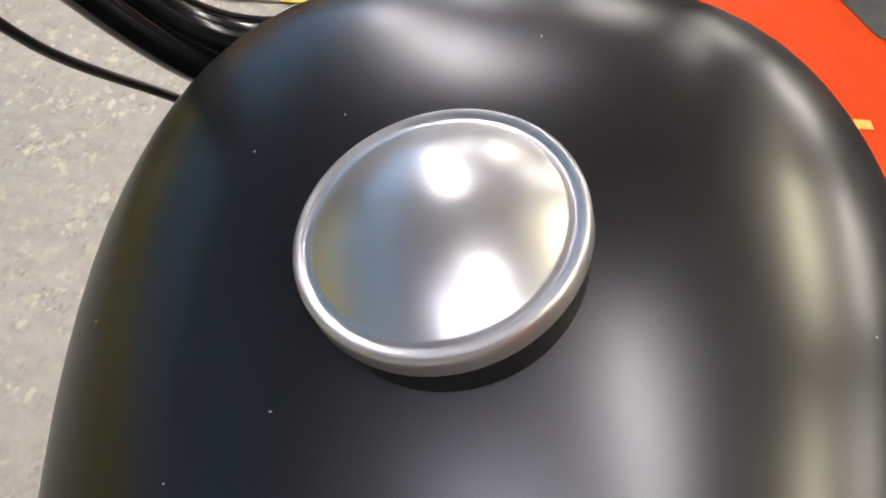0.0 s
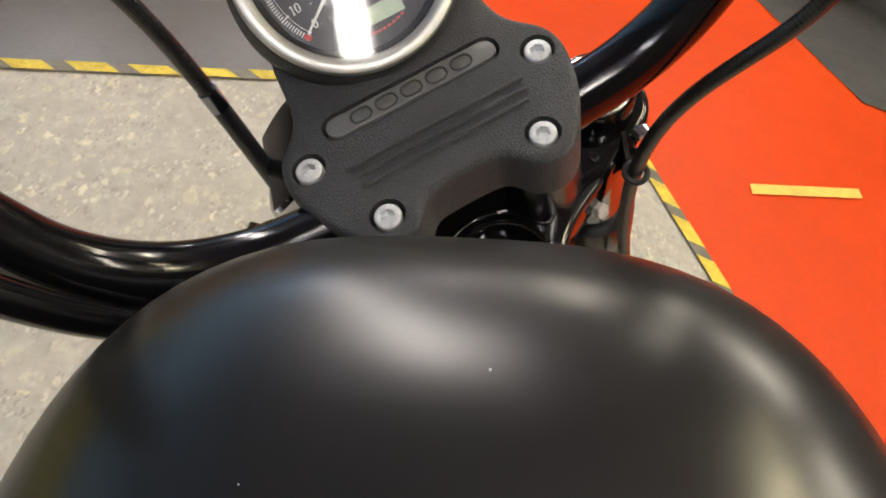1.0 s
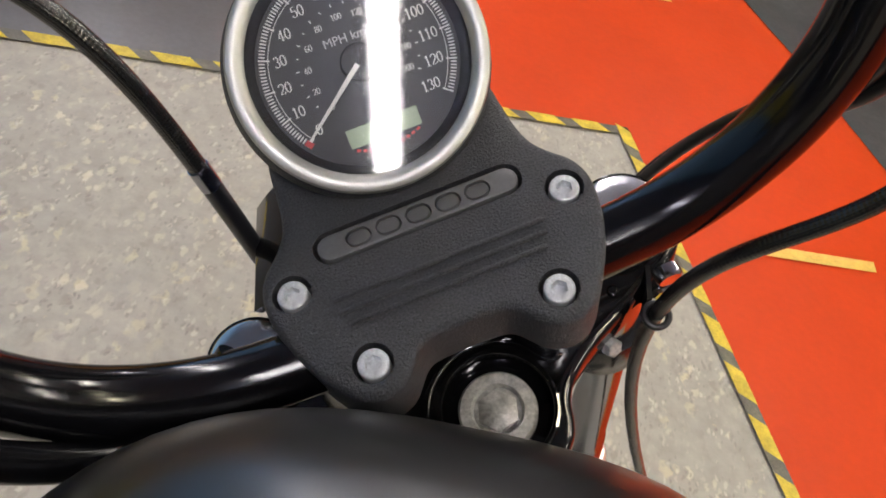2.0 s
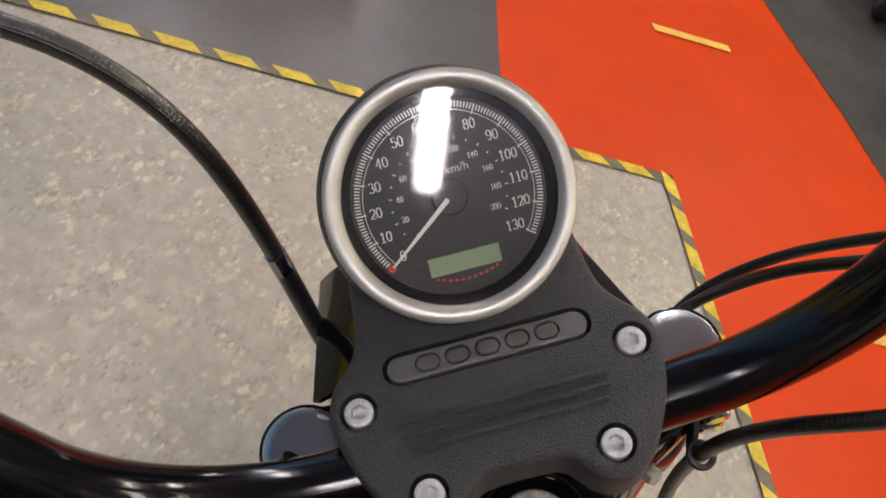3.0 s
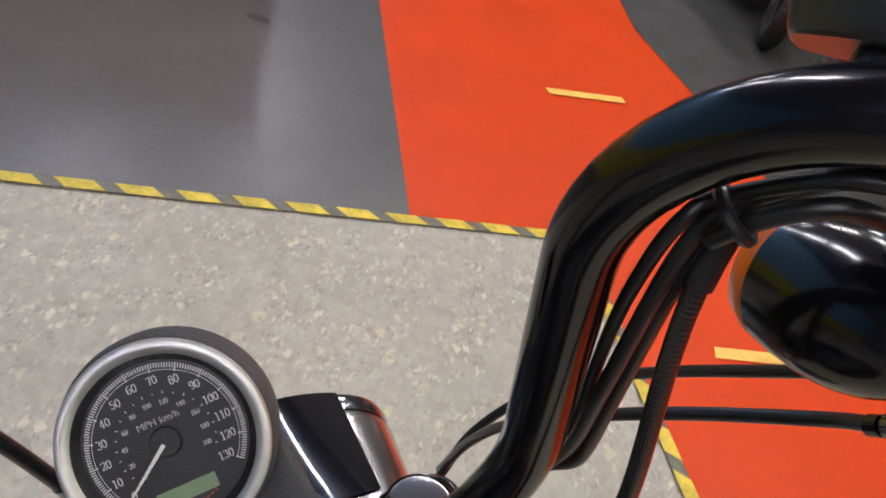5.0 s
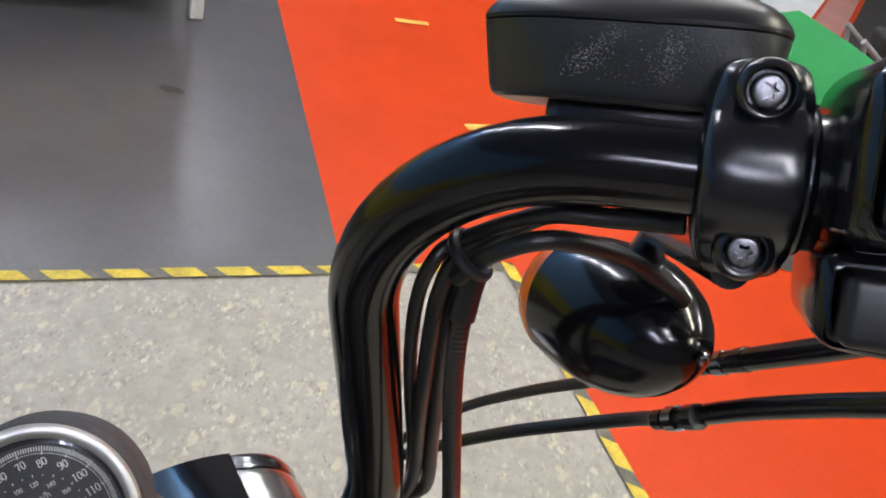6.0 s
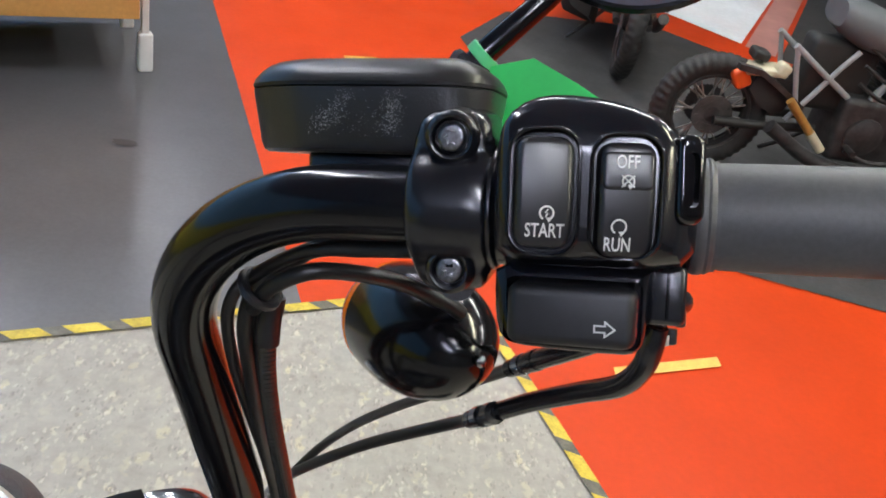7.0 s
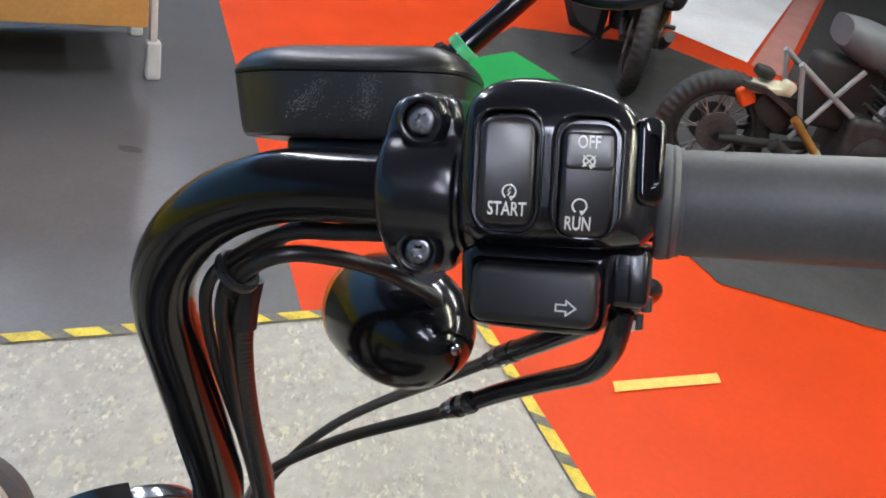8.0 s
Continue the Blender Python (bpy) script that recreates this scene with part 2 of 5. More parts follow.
def lathe(profile, segs=48, bm=None, cap0=True, cap1=True):
    """Turns (radius, height) pairs round the z axis."""
    bm = bm or bmesh.new()
    rings = [[(max(r, 1e-5) * math.cos(a), max(r, 1e-5) * math.sin(a), z) for a in (2 * math.pi * k / segs for k in range(segs))] for r, z in profile]
    return ring_loft(bm, rings, True, (cap0, cap1))


def box(x0, x1, y0, y1, z0, z1, r=0.0, segs=3, bm=None):
    bm = bm or bmesh.new()
    made = bmesh.ops.create_cube(bm, size=1.0)["verts"]
    for v in made:
        v.co = Vector(((x0 + x1) / 2 + v.co.x * (x1 - x0), (y0 + y1) / 2 + v.co.y * (y1 - y0), (z0 + z1) / 2 + v.co.z * (z1 - z0)))
    if r:
        edges = list({e for v in made for e in v.link_edges})
        bmesh.ops.bevel(bm, geom=edges, offset=r, segments=segs, affect="EDGES", profile=0.5)
    return bm


def stadium(cx, cy, half, r, n=8):
    pts = [(cx + half - r + r * math.cos(a), cy + r * math.sin(a)) for a in (-math.pi / 2 + math.pi * k / n for k in range(n + 1))]
    return pts + [(cx - half + r + r * math.cos(a), cy + r * math.sin(a)) for a in (math.pi / 2 + math.pi * k / n for k in range(n + 1))]


def circle(cx, cy, r, n=28):
    return [(cx + r * math.cos(a), cy + r * math.sin(a)) for a in (2 * math.pi * k / n for k in range(n))]


def inset(loop, d):
    """Moves a counter-clockwise loop inwards by d."""
    out = []
    n = len(loop)
    for i in range(n):
        a, b, c = Vector(loop[i - 1]), Vector(loop[i]), Vector(loop[(i + 1) % n])
        e, f = (b - a).normalized(), (c - b).normalized()
        t = (e + f).normalized()
        nrm = Vector((-t.y, t.x))
        k = max(nrm.dot(Vector((-e.y, e.x))), 0.5)
        out.append(tuple(b + nrm * d / k))
    return out


def slab(outline, holes, top, bottom, r=0.002, segs=4, grid=0.0):
    """A plate with rounded upper edges; holes: (loop, depth); grid: spacing of points inside the upper face."""
    bm = bmesh.new()
    loops = [(outline, bottom), (outline, top - r)]
    loops += [(inset(outline, r * (1 - math.cos(a))), top - r + r * math.sin(a)) for a in (math.pi / 2 * k / segs for k in range(1, segs + 1))]
    rows = [[bm.verts.new((x, y, z)) for x, y in lp] for lp, z in loops]
    n = len(outline)
    for a, b in zip(rows, rows[1:]):
        for i in range(n):
            bm.faces.new((a[i], a[(i + 1) % n], b[(i + 1) % n], b[i]))
    bm.faces.new(rows[0][::-1])
    flat = [Vector(v.co[:2]) for v in rows[-1]]
    vmap = list(rows[-1])
    faces = [list(range(n))]
    for lp, depth in holes:
        base = len(flat)
        ring = [bm.verts.new((x, y, top)) for x, y in lp]
        low = [bm.verts.new((x, y, top - depth)) for x, y in lp]
        m_ = len(lp)
        for i in range(m_):
            bm.faces.new((ring[i], low[i], low[(i + 1) % m_], ring[(i + 1) % m_]))
        bm.faces.new(low)
        flat += [Vector(p) for p in lp]
        vmap += ring
        faces.append(list(range(base, base + m_)))
    edges = [(f[i], f[(i + 1) % len(f)]) for f in faces for i in range(len(f))]

    def inside(p, lp):
        hit, j = False, len(lp) - 1
        for i in range(len(lp)):
            if (lp[i][1] > p.y) != (lp[j][1] > p.y) and p.x < (lp[j][0] - lp[i][0]) * (p.y - lp[i][1]) / (lp[j][1] - lp[i][1]) + lp[i][0]:
                hit = not hit
            j = i
        return hit

    if grid:
        edge_pts = list(flat)
        xs, ys = [p.x for p in edge_pts], [p.y for p in edge_pts]
        for i in range(int((max(xs) - min(xs)) / grid) + 1):
            for j in range(int((max(ys) - min(ys)) / grid) + 1):
                p = Vector((min(xs) + (i + 0.5 * (j % 2)) * grid, min(ys) + j * grid))
                if min((p - q).length for q in edge_pts) > grid * 0.45 and inside(p, [tuple(q) for q in edge_pts[:n]]) and not any(inside(p, lp) for lp, _ in holes):
                    flat.append(p)
                    vmap.append(bm.verts.new((*p, top)))
    vs, _, tris, orig, _, _ = geometry.delaunay_2d_cdt(flat, edges, [], 0, 1e-7)

    rim = [tuple(v.co[:2]) for v in rows[-1]]
    extra = {}
    for t in tris:
        c = sum((vs[i] for i in t), Vector((0, 0))) / len(t)
        if inside(c, rim) and not any(inside(c, lp) for lp, _ in holes):
            bm.faces.new([vmap[orig[i][0]] if orig[i] else extra.setdefault(i, bm.verts.new((*vs[i], top))) for i in t])
    return bm


def lettering(name, text, size, m, mat, parent, align="CENTER", extrude=0.0001, bold=0.0):
    cu = bpy.data.curves.new(name, "FONT")
    cu.body, cu.size, cu.align_x, cu.align_y, cu.extrude, cu.resolution_u, cu.offset = text, size, align, "CENTER", extrude, 3, size * bold
    tmp = bpy.data.objects.new(name, cu)
    scene.collection.objects.link(tmp)
    bpy.context.view_layer.update()
    me = bpy.data.meshes.new_from_object(tmp.evaluated_get(bpy.context.evaluated_depsgraph_get()))
    bpy.data.objects.remove(tmp)
    bpy.data.curves.remove(cu)
    me.name = name
    me.materials.clear()
    me.materials.append(mat)
    return place(new(name, me), parent, m)


def axes(origin, x, y, z):
    return Matrix(((x[0], y[0], z[0], origin[0]), (x[1], y[1], z[1], origin[1]), (x[2], y[2], z[2], origin[2]), (0, 0, 0, 1)))


# frames of the steering head (across, along, out of the clamp cover) and of the right-hand grip (outwards, up, to the rider)
BAR = axes((0.06239, 0.21707, 1.07967), (0.71665, 0.50149, 0.48468), (-0.63404, 0.75796, 0.15325), (-0.29052, -0.41714, 0.86116))
GRIP = axes((0.11176, 0.24139, 1.37444), (0.94179, -0.20955, 0.26290), (-0.14120, 0.46313, 0.87497), (-0.30511, -0.86116, 0.40659))
# the bar's end, the switch housing's face and the brake clamp stand a little off that frame
GBAR = GRIP @ pose(0, 0, 0, 0, 2.85, 0)
HOUSE = GRIP @ pose(0.1567, 0.0, 0.0348, 0, 4, 0) @ Matrix.Scale(0.955, 4) @ pose(-0.155, 0, -0.0235)
CLM = GBAR @ pose(0, 0, 0, 5, 0, 0)

# ---- the room ----
def sheet(name, outline, z, mat, label):
    bm = bmesh.new()
    vs = [bm.verts.new((x, y, z)) for x, y in outline]
    bm.faces.new(vs)
    bmesh.ops.triangulate(bm, faces=bm.faces)
    return tagged(part(name, bm, mat, smooth=False), label, "floor", kind="structure")


X0, X1, Y0, Y1, HIGH = -3.4, 7.0, -5.0, 9.0, 3.36
tagged(part("floor", box(X0, X1, Y0, Y1, -0.12, 0.0), CONCRETE, smooth=False), "worn grey beige speckled workshop floor", "floor", kind="structure")
TC = Vector((0.507, 2.235))
T1 = Vector((-0.9096, -0.4155))
T2 = Vector((0.3957, -0.9184))
sheet("floor_paint_dark", [tuple(TC + T1 * 0.54), tuple(TC + T1 * 4.29), (X0, Y1), (-2.45, Y1)], 0.004, DARK, "smooth dark grey painted workshop floor")
MATC = (1.405, 2.62)
sheet("floor_paint_red", [tuple(TC + T1 * 0.54), tuple(TC), tuple(TC + T2 * 6.0), (X1, Y0 + 1), (X1, Y1), (-2.45, Y1)], 0.004, RED, "bright red orange painted workshop floor")
sheet("floor_mat", [MATC, (2.1, 2.49), (5.4, 1.95), (5.9, 3.75), (2.2, 5.08), (1.72, 5.42), (0.72, 5.16), (0.45, 4.55), (0.627, 3.98), (1.09, 3.227)], 0.008, MAT, "black rubber parking mat on the floor")

STAIN = material("oil_stain", (0.045, 0.040, 0.040), 0.4, stain=(30, 0.8, 1.2))
rng = random.Random(21)
sheet("floor_stain", [(-0.73 + rng.uniform(0.8, 1.15) * 0.045 * math.cos(a), 2.76 + rng.uniform(0.8, 1.15) * 0.026 * math.sin(a)) for a in (2 * math.pi * k / 22 for k in range(22))], 0.0075, STAIN, "small dark oil stain on the painted floor")
PALE = material("pale_floor_paint", (0.80, 0.82, 0.84), 0.4, stain=(2, 0.9, 1.08), grain=(30, 0.95, 1.05))
sheet("floor_paint_pale", [(1.82, 5.84), (2.26, 5.45), (3.30, 7.75), (3.8, 8.95), (2.5, 8.95)], 0.008, PALE, "pale grey painted floor area")
PINK = material("worn_red_paint", (0.46, 0.22, 0.19), 0.45, stain=(4, 0.85, 1.15))
sheet("floor_strip", [(2.27, 5.40), (2.44, 5.30), (4.05, 8.95), (3.85, 8.95)], 0.010, PINK, "worn pinkish red painted strip")
sheet("floor_mat_far", [(2.47, 5.28), (2.75, 5.02), (5.9, 3.85), (6.8, 8.9), (4.09, 8.95)], 0.007, MAT, "black rubber parking mat on the floor")


def hazard_tape(name, start, along, length, first, pitch, wide, label):
    side = Vector((-along.y, along.x))
    if side.dot(-start) < 0:
        side = -side
    root = thing(name, Matrix(), label, "tape", kind="structure")
    bm = bmesh.new()
    c = [start, start + along * length, start + along * length + side * wide, start + side * wide]
    bm.faces.new([bm.verts.new((p.x, p.y, 0.006)) for p in c])
    part("tape_strip", bm, BLACKTAPE, root, smooth=False)
    s = first
    rng = random.Random(4)
    while s < length - 0.1:
        w, sk = 0.090 + rng.uniform(-0.004, 0.004), 0.05
        lo = 0.003 * rng.random() - 0.001
        q = [start + along * s + side * lo, start + along * (s + w) + side * lo, start + along * (s + w - sk * 0.6) + side * (wide + 0.0005), start + along * (s - sk * 0.6) + side * (wide + 0.0005)]
        bm = bmesh.new()
        bm.faces.new([bm.verts.new((p.x, p.y, 0.0075)) for p in q])
        part("stripe", bm, YELLOW, root, smooth=False)
        s += pitch
    return root


hazard_tape("hazard_tape_front", TC, T1, 3.2, 0.10, 0.1405, 0.037, "yellow and black striped floor marking tape")
hazard_tape("hazard_tape_side", TC, T2, 3.0, 0.02, 0.1405, 0.037, "yellow and black striped floor marking tape")


def mark(a, b, w, skew=0.0):
    a, b = Vector(a), Vector(b)
    d = (b - a).normalized()
    s = Vector((-d.y, d.x)) * w / 2
    bm = bmesh.new()
    n = 10
    rows = []
    rng = random.Random(int(a.x * 1000))
    for i in range(n + 1):
        p = a + (b - a) * i / n
        e = Vector(d) * (rng.uniform(-0.001, 0.001) if i in (0, n) else 0)
        rows.append([bm.verts.new((*(p + s + e + d * skew), 0.009)), bm.verts.new((*(p - s - e), 0.009))])
    for r, q in zip(rows, rows[1:]):
        bm.faces.new((r[0], q[0], q[1], r[1]))
    tagged(part("floor_mark", bm, MARKTAPE, smooth=False), "strip of worn ochre tape on the red floor", "tape", "tape marks on red floor", "structure")


mark((0.922, 1.922), (1.266, 2.056), 0.042, 0.013)
mark((0.304, 3.055), (0.604, 3.218), 0.042)
mark((-0.098, 3.95), (0.055, 4.005), 0.042)

for nm, b_ in (("wall_north", (X0, X1, Y1, Y1 + 0.2, 0, HIGH)), ("wall_south", (X0, X1, Y0 - 0.2, Y0, 0, HIGH)), ("wall_east", (X1, X1 + 0.2, Y0 - 0.2, Y1 + 0.2, 0, HIGH))):
    tagged(part(nm, box(*b_), WALL, smooth=False), "plain pale painted workshop wall", "wall", kind="structure")
tagged(part("wall_west", box(X0 - 0.2, X0, Y0 - 0.2, Y1 + 0.2, 0, HIGH), WALLBLUE, smooth=False), "blue painted workshop wall", "wall", kind="structure")
tagged(part("wall_panel", box(X0, X0 + 0.02, Y0, Y1, 0, 0.95), WALLYELLOW, smooth=False), "olive yellow painted lower wall", "wall", kind="structure")
tagged(part("ceiling", box(X0 - 0.2, X1 + 0.2, Y0 - 0.2, Y1 + 0.2, HIGH, HIGH + 0.2), CEIL, smooth=False), "plain pale workshop ceiling", "ceiling", kind="structure")


def ceiling_lamp(x, y, turn=0.0, tint=TUBE, long=1.5):
    m = pose(x, y, HIGH - 0.16, 0, 0, turn)
    root = thing("ceiling_lamp", m, "white batten ceiling lamp with a lit tube", "lamp", "ceiling lamps")
    part("lamp_body", box(-long / 2, long / 2, -0.05, 0.05, 0.03, 0.09, 0.006), LAMPCASE, root, m=m)
    part("lamp_tube", box(-long / 2 + 0.02, long / 2 - 0.02, -0.045, 0.045, -0.02, 0.03, 0.01), tint, root, "glowing white tube", m=m)
    for dx in (-long / 3, long / 3):
        part("hanger", tube([(dx, 0, 0.09), (dx, 0, 0.165)], 0.006, 8), LAMPCASE, root, m=m)


E1, E2 = Vector((0.918, 0.396)), Vector((-0.396, 0.918))
LAMP0 = Vector((0.30, -1.58))
# the single violet lamp at a = -1.25 is added for sheen on tank and controls
for a, row in ((-1.25, (-0.8,)), (0.0, (0.05, 3.8, 5.9, 8.4)), (1.45, (8.3,)), (2.2, (-0.8, 1.5, 3.8, 6.1)), (4.2, (-0.8, 1.5, 3.8, 6.1))):
    for b in row:
        c = LAMP0 + E1 * a + E2 * b
        ceiling_lamp(c.x, c.y, math.degrees(math.atan2(E2.y, E2.x)), SHEENVIOLET if a < 0 else TUBEWARM if 1 < a < 3 and b < 2 else TUBECOOL if a < 2 else TUBE)

# ---- the motorcycle at the front ----
bike = thing("motorcycle", pose(0.2, 0.1, 0.0), "black cruiser motorcycle with high handlebar on the speckled floor", "motorcycle")

# fuel tank
TK = axes((0.1332, -0.0293, 0.9194), (0.9356, -0.0482, 0.3499), (-0.1908, 0.7648, 0.6154), (-0.2972, -0.6425, 0.7063)) @ pose(0, 0, 0, 0, 4, 0)


def tank_mesh(ax, ay, az, e1=2.6, e2=2.2, nu=72, nv=48):
    def sgn(v, e):
        return math.copysign(abs(v) ** e, v)
    rings = []
    for i in range(1, nv):
        b = -math.pi / 2 + math.pi * i / nv
        cy, sy = math.cos(b), math.sin(b)
        y = ay * sgn(sy, 2 / e2)
        k = abs(cy) ** (2 / e2)
        ring = []
        for j in range(nu):
            a = 2 * math.pi * j / nu
            ring.append((ax * k * sgn(math.cos(a), 2 / e1), y, az * k * sgn(math.sin(a), 2 / e1)))
        rings.append(ring)
    return ring_loft(bmesh.new(), rings)


tank = part("fuel_tank", tank_mesh(0.1545, 0.2531, 0.1341, 2.86, 2.98), TANKPAINT, bike, "satin black rounded steel fuel tank", m=TK)
capn = Vector((-0.41, -0.235, 0.88)).normalized()
capx = Vector((1, 0, 0)).cross(capn).normalized()
CAP = axes(Vector((0.0688, -0.0087, 1.1117)), capx, capn.cross(capx), capn)
cap = part("fuel_cap", lathe([(0.0366, -0.0088), (0.0378, -0.0080), (0.0382, -0.0068), (0.0382, -0.0020), (0.0379, -0.0006), (0.0372, 0.0), (0.0358, 0.0), (0.0353, -0.0003), (0.0347, -0.0006), (0.0339, -0.0005), (0.033, -0.0002)] + [(0.033 * math.cos(a), -0.0003 + 0.0125 * (1 - math.cos(a) ** 2)) for a in (math.pi / 2 * k / 14 for k in range(1, 14))] + [(0.0001, 0.0122)], 72), CAPALLOY, tank, "domed satin silver fuel cap", m=CAP)
part("cap_seal", lathe([(0.0335, -0.024), (0.0355, -0.022), (0.0355, -0.0105), (0.034, -0.0088)], 48), PLASTIC, tank, "black rubber seal", m=CAP)

# a few specks of dust lying on the tank
rng = random.Random(3)
for _ in range(9):
    b_, a_ = rng.uniform(0.1, 1.0), rng.uniform(0.8, 2.3)
    k = math.cos(b_) ** (2 / 2.98)
    p = Vector((0.1545 * k * math.copysign(abs(math.cos(a_)) ** (2 / 2.86), math.cos(a_)), 0.2531 * math.sin(b_) ** (2 / 2.98), 0.1341 * k * math.sin(a_) ** (2 / 2.86) + 0.0003))
    r_ = rng.uniform(0.00025, 0.0005)
    bm = bmesh.new()
    bmesh.ops.create_icosphere(bm, subdivisions=1, radius=r_, matrix=Matrix.Translation(p))
    part("dust_speck", bm, GREYPRINT, tank, "pale speck of dust", m=TK)

# handlebar
def bar_line(side):
    p = [Vector(q) for q in ((0, -0.0025, -0.0240), (0.134, -0.002, -0.0036), (0.1904, 0.0323, 0.2294), tuple(BAR.inverted() @ (GBAR @ Vector((0.2417, 0, 0)))))]
    out = [p[0]]
    for i, r in ((1, 0.0936), (2, 0.0835)):
        a, b = (p[i - 1] - p[i]).normalized(), (p[i + 1] - p[i]).normalized()
        ang = a.angle(b)
        d = r / math.tan(ang / 2)
        s, e = p[i] + a * d, p[i] + b * d
        c = p[i] + (a + b).normalized() * r / math.sin(ang / 2)
        for k in range(17):
            w = s.lerp(e, k / 16) - c
            out.append(c + w.normalized() * r)
    out.append(p[3])
    return [Vector((side * q.x, q.y, q.z)) for q in out]


part("handlebar", tube(bar_line(-1)[::-1] + bar_line(1)[1:], 0.0127, 28), GLOSS, bike, "gloss black high-rise handlebar tube", m=BAR)

# clamp cover with the warning lamps
HALF = [(0.012, -0.0165), (0.0175, -0.0185), (0.0215, -0.0235), (0.0255, -0.0285), (0.033, -0.0315), (0.041, -0.030), (0.0475, -0.0245), (0.055, -0.0125), (0.0602, -0.002), (0.0633, 0.010), (0.0643, 0.020), (0.0612, 0.029), (0.0545, 0.0355), (0.0495, 0.0425), (0.0475, 0.052), (0.0468, 0.064), (0.046, 0.076), (0.041, 0.090)]


def rounded(loop, times=2):
    for _ in range(times):
        nxt = []
        for i in range(len(loop)):
            a, b = Vector(loop[i]), Vector(loop[(i + 1) % len(loop)])
            nxt += [tuple(a * 0.75 + b * 0.25), tuple(a * 0.25 + b * 0.75)]
        loop = nxt
    return loop


OUTLINE = rounded(HALF + [(-x, y) for x, y in HALF[::-1]])
BOLTS = [(-0.0529, 0.0178), (-0.0346, -0.0178), (0.0529, 0.0178), (0.0346, -0.0178)]
holes = [(circle(x, y, 0.0073), 0.009) for x, y in BOLTS] + [(stadium(0, 0.0298, 0.0410, 0.0067), 0.014)]
cover = part("clamp_cover", slab(OUTLINE, holes, 0.0, -0.026, 0.0035), TEXTURED, bike, "black crinkle-finish handlebar clamp cover", m=BAR, angle=50)
for x, y in BOLTS:
    mb = BAR @ pose(x, y, 0.0)
    hexr = 0.0032
    bm = slab([(r_ * math.cos(a), r_ * math.sin(a)) for r_, a in ((0.0057 if k % 2 else 0.00555, 2 * math.pi * k / 64) for k in range(64))], [([(hexr * math.cos(a), hexr * math.sin(a)) for a in (math.pi / 3 * k + 0.3 for k in range(6))], 0.0045)], -0.0004, -0.009, 0.0009, 3)
    part("bolt", bm, BOLT, cover, "zinc socket-head bolt", m=mb)
strip = part("lamp_strip", slab(stadium(0, 0.0298, 0.0393, 0.0051), [(stadium(0.0117 * k, 0.0298, 0.0050, 0.0037), 0.0045) for k in range(-2, 3)], -0.0002, -0.008, 0.0005, 3), STRIP, cover, "dark grey strip of warning lamps", m=BAR)
for k in range(-2, 3):
    part("warning_lamp", slab(stadium(0.0117 * k, 0.0298, 0.0044, 0.0028), [], -0.0003, -0.0046, 0.0005, 3), LENS, strip, "unlit smoked lens", m=BAR)
for v_, half in ((0.0087, 0.0400), (0.0036, 0.0390), (-0.0016, 0.0370)):
    part("rib", tube([(-half, v_, 0.0), (-half + 0.001, v_, 0.0007), (half - 0.001, v_, 0.0007), (half, v_, 0.0)], 0.00095, 10), TEXTURED, cover, m=BAR)

# speedometer
SPD = BAR @ pose(-0.0001, 0.0756, 0.0365, 33.46)
speedo = part("speedometer", lathe([(0.030, -0.058), (0.041, -0.054), (0.0478, -0.044), (0.0500, -0.030), (0.0500, -0.016), (0.0482, -0.008), (0.0455, -0.0045), (0.0440, -0.0035)], 72, cap1=False), TEXTURED, bike, "round speedometer in a black cup", m=SPD)
part("bezel", lathe([(0.0455, -0.0065), (0.0470, -0.0055), (0.0474, -0.003), (0.0466, -0.0006), (0.0448, 0.0002), (0.0425, -0.0004), (0.0408, -0.0018), (0.0403, -0.0032)], 96, cap0=False, cap1=False), BEZEL, speedo, "brushed steel bezel", m=SPD)
part("inner_ring", lathe([(0.0404, -0.003), (0.0392, -0.0042), (0.0376, -0.0085), (0.0368, -0.0095)], 96, cap0=False, cap1=False), PLASTIC, speedo, m=SPD)
DZ = -0.009
part("dial", lathe([(0.0378, DZ - 0.001), (0.0378, DZ)], 72), DIAL, speedo, "matt black dial", m=SPD)
A0, STEP = 218.0, 255.0 / 130.0


def polar(r, mph):
    a = radians(A0 - STEP * mph)
    return r * math.cos(a), r * math.sin(a)


bm = bmesh.new()
for i in range(131):
    a = radians(A0 - STEP * i)
    r0, r1, w = (0.0318, 0.0359, 0.00029) if i % 10 == 0 else (0.0335, 0.0357, 0.00026)
    e, s = Vector((math.cos(a), math.sin(a))), Vector((-math.sin(a), math.cos(a))) * w
    bm.faces.new([bm.verts.new((*p, DZ + 0.0003)) for p in (e * r0 - s, e * r1 - s, e * r1 + s, e * r0 + s)])
for r0, r1 in ((0.0323, 0.03255),):
    for i in range(130):
        q = [polar(r0, i), polar(r1, i), polar(r1, i + 1), polar(r0, i + 1)]
        bm.faces.new([bm.verts.new((*p, DZ + 0.0003)) for p in q])
for k in range(21):
    a = radians(A0 - STEP * k * 10 / 1.609)
    e, s = Vector((math.cos(a), math.sin(a))), Vector((-math.sin(a), math.cos(a))) * 0.00018
    r0, r1 = 0.0216, (0.0228 if k % 2 == 0 else 0.0224)
    bm.faces.new([bm.verts.new((*p, DZ + 0.0003)) for p in (e * r0 - s, e * r1 - s, e * r1 + s, e * r0 + s)])
part("tick_scale", bm, WHITEPRINT, speedo, "fine white graduation", m=SPD, smooth=False)


